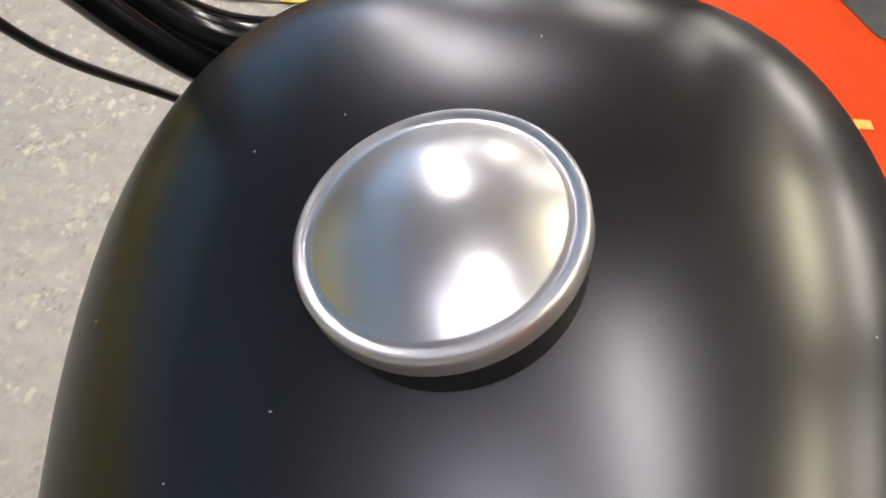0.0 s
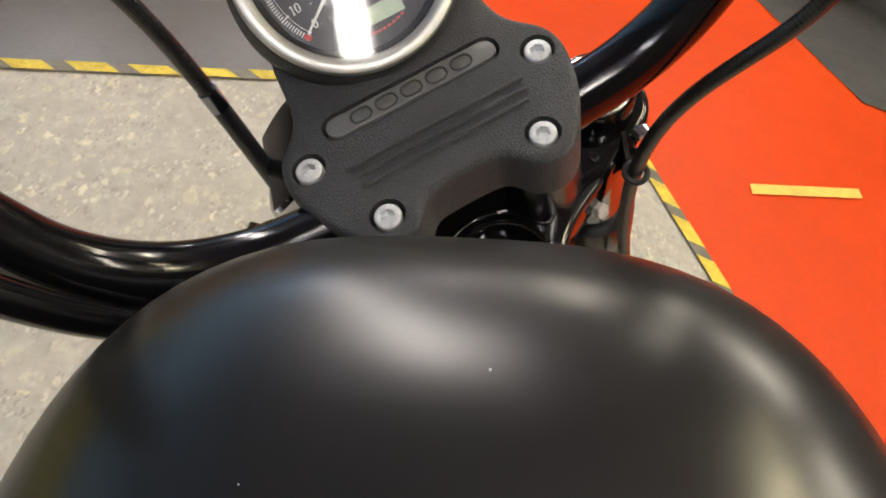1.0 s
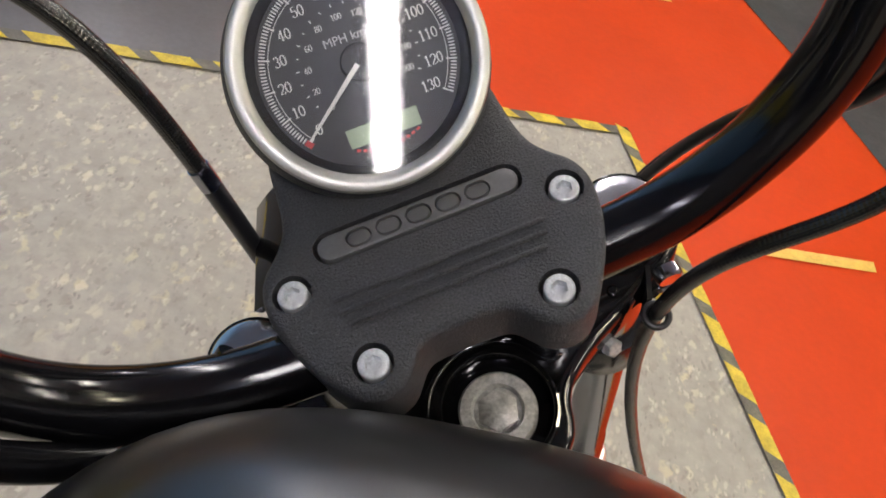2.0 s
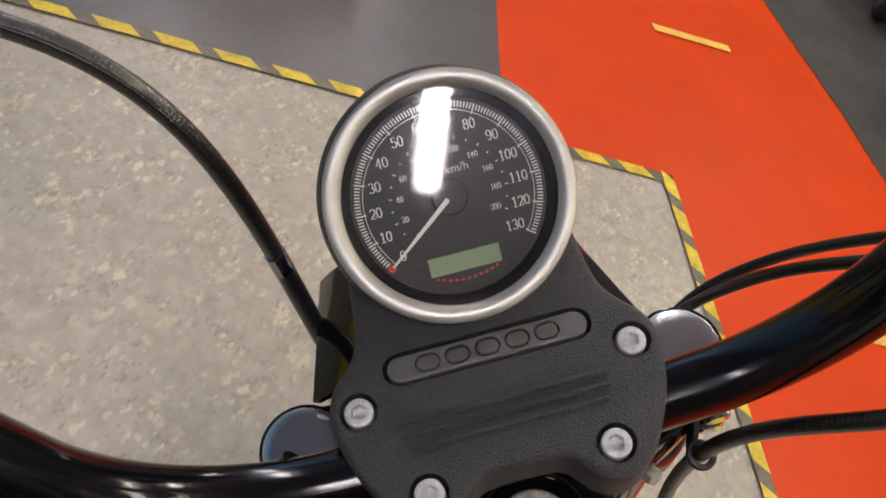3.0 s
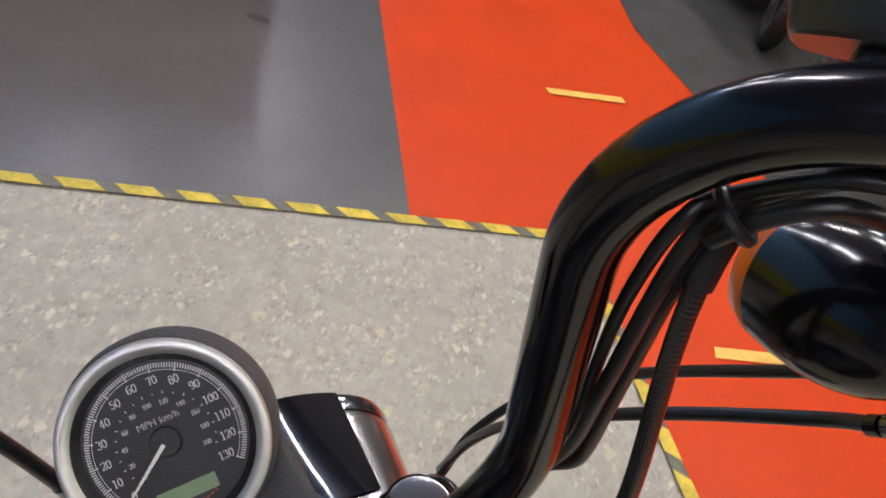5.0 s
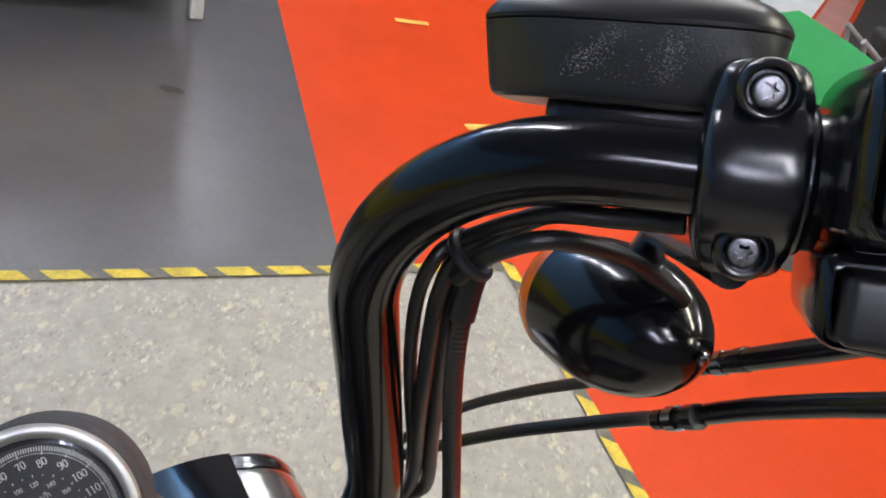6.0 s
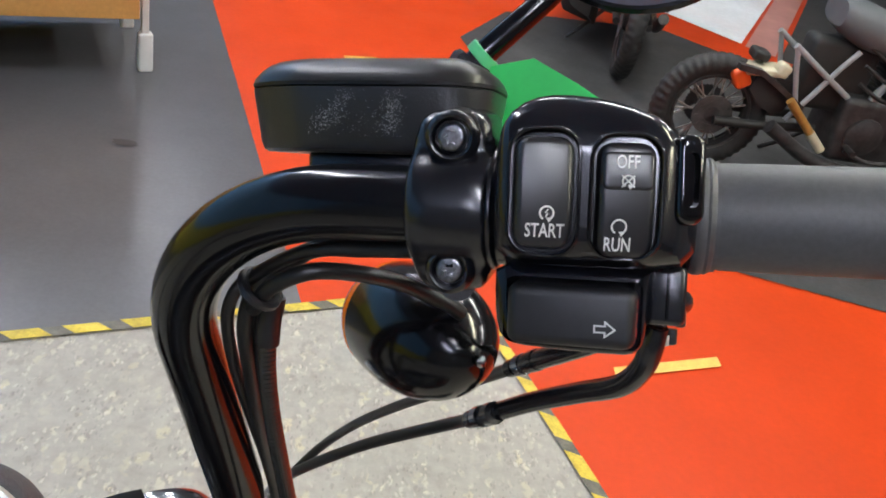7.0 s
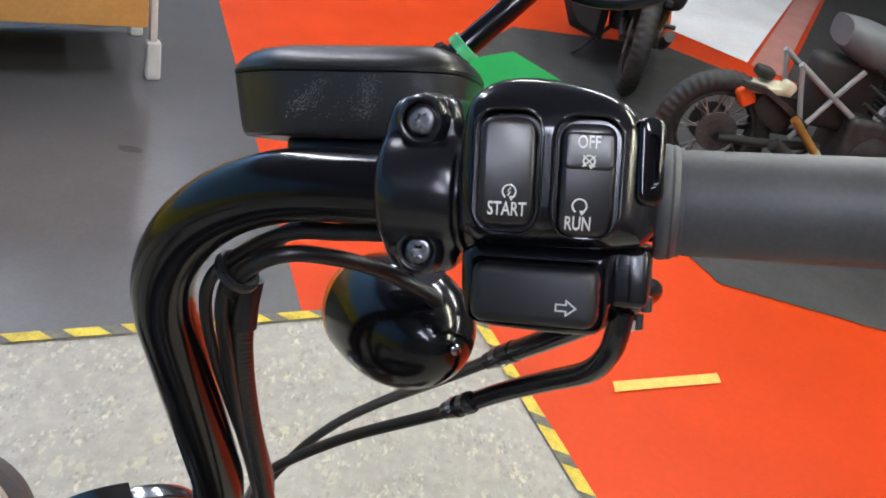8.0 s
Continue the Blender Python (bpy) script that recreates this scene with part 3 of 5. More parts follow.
def arc(cx, cy, rx, ry, a0, a1, n=14):
    return [(cx + rx * math.cos(radians(a0 + (a1 - a0) * k / n)), cy + ry * math.sin(radians(a0 + (a1 - a0) * k / n))) for k in range(n + 1)]


# dial figures with thick stems, hairline joins and small serifs, one unit high
FIGURES = {
    "0": [arc(0, 0.5, 0.22, 0.46, 0, 360, 24)],
    "1": [[(0.02, 0.04), (0.02, 0.97)], [(-0.16, 0.80), (0.02, 0.96)], [(-0.17, 0.02), (0.21, 0.02)]],
    "2": [arc(0, 0.70, 0.22, 0.26, 170, -20), [(0.21, 0.62), (0.05, 0.36), (-0.20, 0.06)], [(-0.22, 0.04), (0.20, 0.04), (0.24, 0.20)]],
    "3": [arc(-0.01, 0.73, 0.19, 0.23, 160, -90), arc(-0.01, 0.27, 0.23, 0.24, 90, -160)],
    "4": [[(0.08, 0.04), (0.08, 0.96)], [(0.08, 0.95), (-0.25, 0.29), (0.27, 0.29)], [(-0.06, 0.02), (0.22, 0.02)]],
    "5": [[(0.20, 0.93), (-0.16, 0.93)], [(-0.16, 0.96), (-0.18, 0.52)], arc(-0.01, 0.31, 0.23, 0.28, 130, -155)],
    "6": [arc(0.02, 0.5, 0.24, 0.46, 60, 270), arc(0.01, 0.30, 0.22, 0.27, 0, 360, 20)],
    "7": [[(-0.20, 0.78), (-0.19, 0.93), (0.23, 0.93)], [(0.22, 0.92), (0.06, 0.5), (0.0, 0.04)]],
    "8": [arc(0, 0.74, 0.18, 0.22, 0, 360, 20), arc(0, 0.27, 0.22, 0.25, 0, 360, 20)],
    "9": [arc(-0.02, 0.5, 0.24, 0.46, -120, 90), arc(-0.01, 0.70, 0.22, 0.27, 0, 360, 20)],
}


def numeral(name, text, high, m):
    bm = bmesh.new()
    for i, ch in enumerate(text):
        ox = (i - (len(text) - 1) / 2) * 0.60
        for line in FIGURES[ch]:
            left, right = [], []
            for k, p in enumerate(line):
                a, b = line[max(k - 1, 0)], line[min(k + 1, len(line) - 1)]
                d = Vector((b[0] - a[0], b[1] - a[1])).normalized()
                w = 0.024 + 0.038 * abs(d.y)
                s = Vector((-d.y, d.x)) * w
                left.append(bm.verts.new(((p[0] + ox + s.x) * high, (p[1] - 0.5 + s.y) * high, 0)))
                right.append(bm.verts.new(((p[0] + ox - s.x) * high, (p[1] - 0.5 - s.y) * high, 0)))
            for k in range(len(line) - 1):
                bm.faces.new((left[k], left[k + 1], right[k + 1], right[k]))
    part(name, bm, WHITEPRINT, speedo, m=m, smooth=False)


for mph in range(0, 140, 10):
    x, y = polar(0.0282 if mph < 100 else 0.0272, mph)
    numeral("numeral", str(mph), 0.0040, SPD @ pose(x, y, DZ + 0.0003))
for kmh in range(0, 220, 20):
    x, y = polar(0.0186 if kmh < 100 else 0.0180, kmh / 1.609)
    numeral("small_numeral", str(kmh), 0.0023, SPD @ pose(x, y, DZ + 0.0003))
lettering("unit_lettering", "MPH km/h", 0.0046, SPD @ pose(0, 0.0098, DZ + 0.0003), GREYPRINT, speedo)
part("hub", lathe([(0.0070, DZ), (0.0070, DZ + 0.0024), (0.0064, DZ + 0.003), (0.0062, DZ + 0.0028), (0.0001, DZ + 0.0028)], 40), DIAL, speedo, m=SPD)
tip = Vector((*polar(0.0338, 0.3), DZ + 0.0034))
tail = Vector((*polar(0.0012, 0.3), DZ + 0.0038))
side = Vector((-(tip - tail).y, (tip - tail).x, 0)).normalized()
bm = bmesh.new()
ring_loft(bm, [[c + side * w + Vector((0, 0, 0.0004)), c - side * w + Vector((0, 0, 0.0004)), c - side * w, c + side * w] for c, w in ((tail, 0.00095), (tip, 0.0004))])
part("needle", bm, WHITEPRINT, speedo, "white needle at zero", m=SPD, smooth=False)
bm = bmesh.new()
q = [polar(0.0336, -1.2), polar(0.0358, -1.0), polar(0.0358, 1.4), polar(0.0336, 1.4)]
bm.faces.new([bm.verts.new((*p, DZ + 0.0005)) for p in q])
part("zero_mark", bm, REDPRINT, speedo, "red mark at zero", m=SPD, smooth=False)
part("display", slab([(-0.0138, -0.0284), (0.0138, -0.0284), (0.0138, -0.0214), (-0.0138, -0.0214)], [], DZ + 0.0006, DZ, 0.0001, 1), LCD, speedo, "pale green blank display", m=SPD)
for k in range(-5, 6):
    a = radians(270 + k * 4.3)
    bm = box(-0.0007, 0.0007, -0.00045, 0.00045, 0, 0.0002)
    part("brand_bar", bm, REDPRINT, speedo, m=SPD @ pose(0.0318 * math.cos(a), 0.0318 * math.sin(a), DZ + 0.0002, 0, 0, math.degrees(a) + 90), smooth=False)
cover_glass = part("glass", lathe([(0.0406, -0.0036), (0.0406, -0.0030)], 72), GLASS, speedo, "clear flat cover glass", m=SPD)
cover_glass.visible_shadow = False

# ---- right-hand controls ----
MM = 0.001


def rrect(x0, x1, y0, y1, r, n=5):
    out = []
    for cx, cy, a0 in ((x1 - r, y0 + r, -90), (x1 - r, y1 - r, 0), (x0 + r, y1 - r, 90), (x0 + r, y0 + r, 180)):
        out += [(cx + r * math.cos(radians(a0 + 90 * k / n)), cy + r * math.sin(radians(a0 + 90 * k / n))) for k in range(n + 1)]
    return out


def mm(points):
    return [tuple(c * MM for c in p) for p in points]


grip = part("throttle_grip", lathe(mm([(13, 0), (16.1, 0.5), (16.45, 3), (16.5, 40), (16.6, 94), (17.2, 98), (17.2, 101), (13, 103)]), 56), RUBBER, bike, "grey rubber throttle grip", m=GBAR @ pose(0.192, 0, 0, 0, 90, 0))
part("grip_collar", lathe(mm([(13, 0), (17.4, 0.3), (18.1, 1.5), (18.1, 3.4), (17.7, 4.2), (17.9, 5.0), (17.3, 6.2), (16.9, 6.6), (16.9, 7.8), (13, 8.2)]), 56), RUBBER, grip, "flanged rubber collar", m=GBAR @ pose(0.1853, 0, 0, 0, 90, 0))

# switch housing: upper and lower shells
top_line = rounded(mm([(129.5, -15.6), (150, -15.6), (172, -15.6), (187, -12.6), (187.6, 0), (186.8, 10), (183, 20), (178, 26.5), (171, 30.6), (160, 33.8), (147, 35.2), (138, 33.6), (131.6, 28), (129.6, 20), (129, 5)]), 1)
sw_holes = [(mm(rrect(133.6, 153.6, -11.6, 24.6, 7)), 0.008), (mm(rrect(156.8, 176.4, -11.7, 23.6, 7)), 0.008)]


def fall(x, y):
    """How far the housing's pillowed face drops towards its edges, in metres; x and y in mm."""
    d = max(max(-5 - y, 0) ** 2 * 0.088, max(x - 172, 0) ** 2 * 0.040) + max(y - 19, 0) ** 2 * 0.036 + max(134 - x, 0) ** 2 * 0.12
    return min(d, 11) * MM


def pillow(bm, over):
    for v in bm.verts:
        if v.co.z > over:
            v.co.z -= fall(v.co.x / MM, v.co.y / MM)
    return bm


housing = part("switch_housing", pillow(slab(top_line, sw_holes, 0.0235, -0.036, 0.0036, 5, 0.0024), 0.0185), HOUSEBLACK, bike, "gloss black cast switch housing", m=HOUSE, angle=42)
low_line = rounded(mm([(130.0, -14.6), (130.0, -26), (131.0, -35), (134, -39), (142, -40), (168, -40.5), (172, -39.4), (174, -36), (174.4, -28), (174.6, -20), (175.4, -14.6), (165, -14.6), (150, -14.6)]), 1)
part("lower_shell", slab(low_line, [(mm(rrect(133.5, 173.2, -38.3, -18.4, 3)), 0.012)], 0.0190, -0.034, 0.004, 4), HOUSEBLACK, housing, "lower half of the cast housing", m=GRIP, angle=35)
for hole, _ in sw_holes:
    lip = [(x, y, 0.0236 - fall(x / MM, y / MM)) for x, y in hole]
    part("switch_rim", tube(lip + lip[:1], 0.00055, 8), GLOSS, housing, m=HOUSE)


def crown(y, mid=1.5, k=0.0068):
    """Height of a rocker's bowed face over its rim, in mm."""
    return 3.2 - k * (y - mid) ** 2


def rocker(half, y0, y1):
    rows = []
    for i in range(19):
        s_ = i / 18
        y = y0 + (y1 - y0) * (0.5 - 0.5 * math.cos(math.pi * s_))
        edge = min(y - y0, y1 - y)
        w = half - (4.0 - math.sqrt(max(16 - (4 - edge) ** 2, 0)) if edge < 4 else 0)
        top = crown(y) - (1.6 - math.sqrt(max(1.6 ** 2 - (1.6 - edge) ** 2, 0)) if edge < 1.6 else 0)
        row = [(-w, y, -6), (-w, y, top - 1.8), (-w + 0.25, y, top - 0.8), (-w + 0.9, y, top - 0.2), (-w + 2.0, y, top), (0, y, top + 0.12)]
        rows.append(mm(row + [(-x, yy, z) for x, yy, z in row[-2::-1]]))
    return ring_loft(bmesh.new(), rows)


start = part("start_button", rocker(8.0, -16.0, 15.2), ROCKER, housing, "black rocker marked START", m=HOUSE @ pose(0.1437, 0.0068, 0.0228, 0, 9, 0))
run = part("run_switch", rocker(7.8, -17.8, 14.4), ROCKER, housing, "black rocker marked OFF and RUN", m=HOUSE @ pose(0.1666, 0.0066, 0.0210, 0, 8, 0))
part("rocker_ridge", slab(mm(rrect(-7.2, 7.2, 1.0, 11.6, 2)), [], 0.0041, 0.000, 0.0010, 3), ROCKER, run, m=HOUSE @ pose(0.1666, 0.0066, 0.0210, -4, 8, 0))
pad = part("turn_button", ring_loft(bmesh.new(), [[(x, y, h) for x, y in inset(mm(rrect(135.5, 171.8, -37.2, -19.6, 3.5)), d)] for h, d in ((0.004, 0), (0.0240, 0), (0.0257, 0.0003), (0.0268, 0.0011), (0.0273, 0.0020), (0.0275, 0.0031))]), PLASTIC, housing, "black turn-signal button with an arrow", m=GRIP)


def on_face(parent, x, y):
    """A spot just over a rocker's face, tilted with it."""
    if parent is run and y > 0:
        return HOUSE @ pose(0.1666, 0.0066, 0.0210, -4, 8, 0) @ pose(x, y, 0.0043)
    slope = math.degrees(math.atan(-2 * 0.0068 * (y / MM - 1.5)))
    return WM[parent] @ pose(x, y, crown(y / MM) * MM + 0.00045, slope, 0, 0)


def label_plate(name, text, size, x, y, parent, squeeze=0.72):
    return lettering(name, text, size, on_face(parent, x, y) @ Matrix.Diagonal((squeeze, 1, 1, 1)), WHITEPRINT, parent, bold=0.012)


label_plate("start_lettering", "START", 0.0056, 0.0004, -0.0112, start, 0.68)
label_plate("off_lettering", "OFF", 0.0052, -0.0004, 0.0086, run, 0.72)
label_plate("run_lettering", "RUN", 0.0056, -0.0022, -0.0142, run, 0.66)


def round_arrow(name, x, y, r, parent, gap=60, cross=False, spark=False):
    bm = bmesh.new()
    arc = [(r * math.cos(a), r * math.sin(a), 0) for a in (radians(-90 + gap / 2 + (360 - gap) * k / 20) for k in range(21))]
    tube(arc, 0.00028, 6, bm=bm)
    a = radians(-90 + gap / 2)
    ex, ey = r * math.cos(a), r * math.sin(a)
    bm.faces.new([bm.verts.new(p) for p in ((ex - 0.0010, ey + 0.0004, 0.0002), (ex + 0.0010, ey + 0.0006, 0.0002), (ex - 0.0003, ey - 0.0010, 0.0002))])
    if cross:
        tube([(-r * 1.1, -r, 0), (r * 1.1, r, 0)], 0.00025, 6, bm=bm)
        tube([(-r * 1.1, r, 0), (r * 1.1, -r, 0)], 0.00025, 6, bm=bm)
    if spark:
        tube([(0.0004, r * 0.6, 0), (-0.0004, 0.0, 0), (0.0004, 0.0, 0), (-0.0003, -r * 0.6, 0)], 0.00022, 6, bm=bm)
    part(name, bm, WHITEPRINT, parent, m=on_face(parent, x, y), smooth=False)


round_arrow("start_symbol", 0.0008, -0.0061, 0.0019, start, spark=True)
round_arrow("run_symbol", -0.0020, -0.0090, 0.0020, run)
round_arrow("off_symbol", -0.0002, 0.0034, 0.0016, run, cross=True)
ar = mm([(-2.6, 0.9), (0.3, 0.9), (0.3, 2.1), (3.0, 0), (0.3, -2.1), (0.3, -0.9), (-2.6, -0.9)])
bm = bmesh.new()
for p, q in zip(ar, ar[1:] + ar[:1]):
    d = Vector((q[0] - p[0], q[1] - p[1])).normalized() * 0.00024
    bm.faces.new([bm.verts.new((x, y, 0)) for x, y in ((p[0] - d.x - d.y, p[1] - d.y + d.x), (p[0] - d.x + d.y, p[1] - d.y - d.x), (q[0] + d.x + d.y, q[1] + d.y - d.x), (q[0] + d.x - d.y, q[1] + d.y + d.x))])
part("arrow_symbol", bm, WHITEPRINT, pad, "white outline arrow", m=GRIP @ pose(0.1632, -0.0312, 0.0277), smooth=False)
bm = bmesh.new()
for dy in (-24.5, -28.5, -32.5):
    box(171.4 * MM, 171.9 * MM, (dy - 1.2) * MM, (dy + 1.2) * MM, 0.016, 0.022, bm=bm)
part("red_marking", bm, REDPRINT, pad, "small red marks on the button's side", m=GRIP, smooth=False)

part("cable_boss", slab(mm(rrect(-4.4, 4.1, -12.6, 12.6, 3.6)), [(mm(rrect(-1.9, 1.9, -7.6, 7.6, 1.6)), 0.0024)], 0.0006, -0.034, 0.0022, 5), LACQUER, housing, "raised glossy rib", m=HOUSE @ pose(0.1843, 0.0112, 0.0205, 0, 12, 1))
block = part("adjuster_block", box(0.1736, 0.1852, -0.0318, -0.0142, -0.034, 0.011, 0.0022), SEMI, housing, "block that takes the throttle cables", m=GRIP)
part("block_groove", box(0.1795, 0.1803, -0.0300, -0.0160, 0.0090, 0.0116, 0.0003), GLOSS, block, m=GRIP)
part("adjuster_nut", lathe(mm([(3.0, 0), (4.2, 0.4), (4.2, 3.6), (3.0, 4)]), 6), CORRODED, housing, "dull metal cable nut", m=GRIP @ pose(0.1771, -0.0388, -0.018, 90, 0, 0))
for dx, dy in ((0.1843, -0.0310), (0.1818, -0.0370)):
    part("adjuster_pin", lathe(mm([(1.2, 0), (1.9, 0.3), (1.9, 5), (1.2, 5.4)]), 14), PLASTIC, housing, m=GRIP @ pose(dx, dy, -0.020, 90, 0, 0))

# brake master cylinder with its clamp
def clamp_block():
    """A cast band bowed over the bar, with a flat ear above and below, and two stepped rings beside it."""
    rows = []
    for i in range(41):
        y = -27.0 + 58.0 * i / 40
        end = min(y + 27.0, 31.0 - y)
        bow = math.sqrt(max(20.6 ** 2 - y * y, 0)) if abs(y) < 20.6 else 0
        ear = 11.0 - max(8 - end, 0) ** 2 * 0.10
        front = math.log(math.exp(bow) + math.exp(ear))
        w = 11.6 + 2.4 * math.sqrt(max(1 - ((y - 1.5) / 22.5) ** 2, 0)) - (6 - math.sqrt(max(36 - (6 - end) ** 2, 0)) if end < 6 else 0)
        half = [(-w, y, -18), (-w, y, front - 5.0), (-w + 0.5, y, front - 2.6), (-w + 1.6, y, front - 1.0), (-w + 3.4, y, front - 0.2), (-w * 0.4, y, front)]
        rows.append(mm(half + [(-x, yy, z) for x, yy, z in half[::-1]]))
    bm = ring_loft(bmesh.new(), rows)
    bmesh.ops.transform(bm, matrix=pose(0.1126, 0, 0), verts=bm.verts)
    rings = bmesh.new()
    lathe(mm([(13.2, -10), (20.2, -9.5), (20.4, 0), (19.4, 1.2), (18.6, 1.6), (18.6, 3.0), (19.6, 3.6), (19.9, 5.0), (19.2, 6.4), (18.2, 6.8), (18.0, 10.0), (13.2, 10.5)]), 56, rings)
    bmesh.ops.transform(rings, matrix=pose(0.1206, 0, 0, 0, 90, 0), verts=rings.verts)
    tmp = bpy.data.meshes.new("rings")
    rings.to_mesh(tmp)
    bm.from_mesh(tmp)
    rings.free()
    bpy.data.meshes.remove(tmp)
    return bm


EARS = ((0.0227, 0.0082), (-0.0184, 0.0076))
clamp = part("brake_clamp", clamp_block(), SEMI, bike, "semi-gloss black brake clamp on the bar", m=CLM, angle=50)
for y, r in EARS:
    rr = r / MM
    part("screw_boss", lathe(mm([(rr + 1.0, -6), (rr + 0.6, 8), (rr + 0.2, 13.2), (rr - 0.5, 14.8), (rr - 1.6, 15.4), (rr - 2.2, 15.2), (5.5, 14.0), (5.4, 11), (0.1, 10.9)]), 36), SEMI, clamp, "round raised screw seat", m=CLM @ pose(0.1130, y, 0))
TORX = material("dull_screw", (0.30, 0.30, 0.31), 0.3, metal=1.0, stain=(600, 0.6, 1.4))
for y, lab in ((EARS[0][0], "darkened torx screw"), (EARS[1][0], "worn bare torx screw")):
    star = [((2.5 if k % 2 == 0 else 1.55) * MM * math.cos(math.pi * k / 6), (2.5 if k % 2 == 0 else 1.55) * MM * math.sin(math.pi * k / 6)) for k in range(12)]
    part("clamp_screw", slab(circle(0, 0, 0.0044, 30), [(star, 0.003)], 0.0002, -0.003, 0.0012, 4), TORX, clamp, lab, m=CLM @ pose(0.1130, y, 0.0142))
RES = GRIP @ axes((0, 0, 0), (1, 0, 0), (0, 0, -1), (0, 1, 0))


def tapered(outline, stations):
    """Stacks an outline at (height, inset) stations."""
    return ring_loft(bmesh.new(), [[(x, y, h) for x, y in inset(outline, d)] for h, d in stations])


RO = rounded(mm([(29.5, 30), (30.5, 22), (39, 15.0), (50, 10.2), (54, 9.2), (76, 8.5), (100, 8.0), (112, 10), (119, 17), (121, 28), (120, 50), (116, 62), (100, 66), (60, 67), (38, 64), (31, 52)]), 1)
reservoir = part("fluid_reservoir", tapered(RO, [(0.0165, 0.006), (0.0175, 0.0045), (0.020, 0.0035), (0.0385, 0.0004), (0.0388, 0.0012)]), PEBBLE, bike, "black brake fluid reservoir with pebbled side", m=RES, angle=24)
part("reservoir_lid", tapered(RO, [(0.0389, 0.0012), (0.0392, 0.0003), (0.0404, 0.0001), (0.0425, 0.0010), (0.0450, 0.0032), (0.0472, 0.0062), (0.0487, 0.0095), (0.0494, 0.0125), (0.0496, 0.016)]), SATIN, reservoir, "bevelled black lid", m=RES, angle=30)
part("reservoir_neck", box(0.052, 0.108, 0.022, 0.052, -0.002, 0.020, 0.005), SEMI, reservoir, m=RES)
# pale flecks painted for the pebbled side's grains that catch the light
GLINT = material("pale_glint", (0.28, 0.28, 0.285), 0.8)
bm = bmesh.new()
rng = random.Random(8)
for cx, cy, sx, sy, n_, tilt in ((67, 30, 4, 9, 330, 0.8), (62, 28, 4, 4, 90, 0.5), (88, 30, 3.5, 10, 380, 0.15), (78, 26, 10, 5, 70, 0.3)):
    for _ in range(n_):
        a, b_ = rng.gauss(0, sx * 0.6), rng.gauss(0, sy * 0.6)
        x, y = cx + a + b_ * tilt, cy + b_
        if not 22 < y < 37.6:
            continue
        s = rng.uniform(0.05, 0.17)
        yy = 9.2 - (x - 54) * 0.026 + (38.5 - y) * 0.168 - 0.55
        bm.faces.new([bm.verts.new(((x + dx * s) * MM, yy * MM, (y + dy * s) * MM)) for dx, dy in ((-1, -0.6), (0.7, -1), (1, 0.5), (-0.4, 1))])
part("glint_flecks", bm, GLINT, reservoir, "pale flecks painted as glints", m=RES, smooth=False)

# mirror with its stem, and the tag tied to it
MIRR = GRIP @ pose(0.1913, 0, 0.2747) @ Matrix.Scale(1.108, 4) @ pose(-0.1913, 0, -0.2747)
part("mirror_mount", tube([(0.092, 0.030, -0.050), (0.093, 0.034, -0.070), (0.0885, 0.036, -0.090)], [0.016, 0.015, 0.0125], 24), SEMI, reservoir, "cast lug for the mirror", m=GRIP)
stem = part("mirror", tube([(0.098, 0.036, -0.050), (0.110, 0.053, -0.050), (0.1325, 0.0735, -0.052), (0.150, 0.094, -0.062), (0.164, 0.112, -0.074)], [0.0062, 0.0048, 0.0045, 0.0045, 0.0045], 18), GLOSS, bike, "round black mirror on a stem", m=MIRR)
part("mirror_head", lathe(mm([(0.1, -16), (20, -14), (36, -9), (43, -2), (44.5, 1.5), (43.6, 3.2), (42.2, 3.4), (41.6, 2.2)]), 56, cap1=False), GLOSS, stem, "black mirror shell", m=MIRR @ pose(0.1668, 0.1100, -0.063, -16, 0, 0))
part("mirror_glass", lathe(mm([(42, 1.6), (42, 2.2)]), 56), CHROME, stem, "mirror glass", m=MIRR @ pose(0.1668, 0.1100, -0.063, -16, 0, 0))
part("mirror_nut", lathe(mm([(8.5, 0), (9.5, 1), (9.5, 7), (8, 9)]), 6), SEMI, stem, m=MIRR @ pose(0.1035, 0.044, -0.050, -90, 0, -35))
tag = tagged(part("paper_tag", slab(mm([(112, 28), (168, 20), (160, 34), (146.8, 42.6), (131.0, 51.4), (115.4, 48.6)]), [], 0.0004, 0.0, 0.0001, 1), GREEN, None, m=MIRR @ pose(0, 0, -0.043), smooth=False), "bright green card tag tied to the mirror stem", "tag")
td = (MIRR.to_3x3() @ Vector((0.0225, 0.0205, 0))).normalized()
TIE = axes(MIRR @ Vector((0.1108, 0.0532, -0.050)), MIRR.to_3x3() @ Vector((0, 0, 1)), td.cross(MIRR.to_3x3() @ Vector((0, 0, 1))), td)
tie = part("tag_tie", lathe(mm([(5.0, -2.3), (6.3, -2.3), (6.6, -2.0), (6.6, 2.0), (6.3, 2.3), (5.0, 2.3)]), 32), GREENTIE, tag, "pale green nylon tie", m=TIE)

# right turn signal
IC = BAR @ Vector((0.2562, -0.0228, 0.1232))
ia = (BAR.to_3x3() @ Vector((0.14, -0.85, 0.505))).normalized()
ix = ia.orthogonal().normalized()
IND = axes(IC, ix, ia.cross(ix), ia)
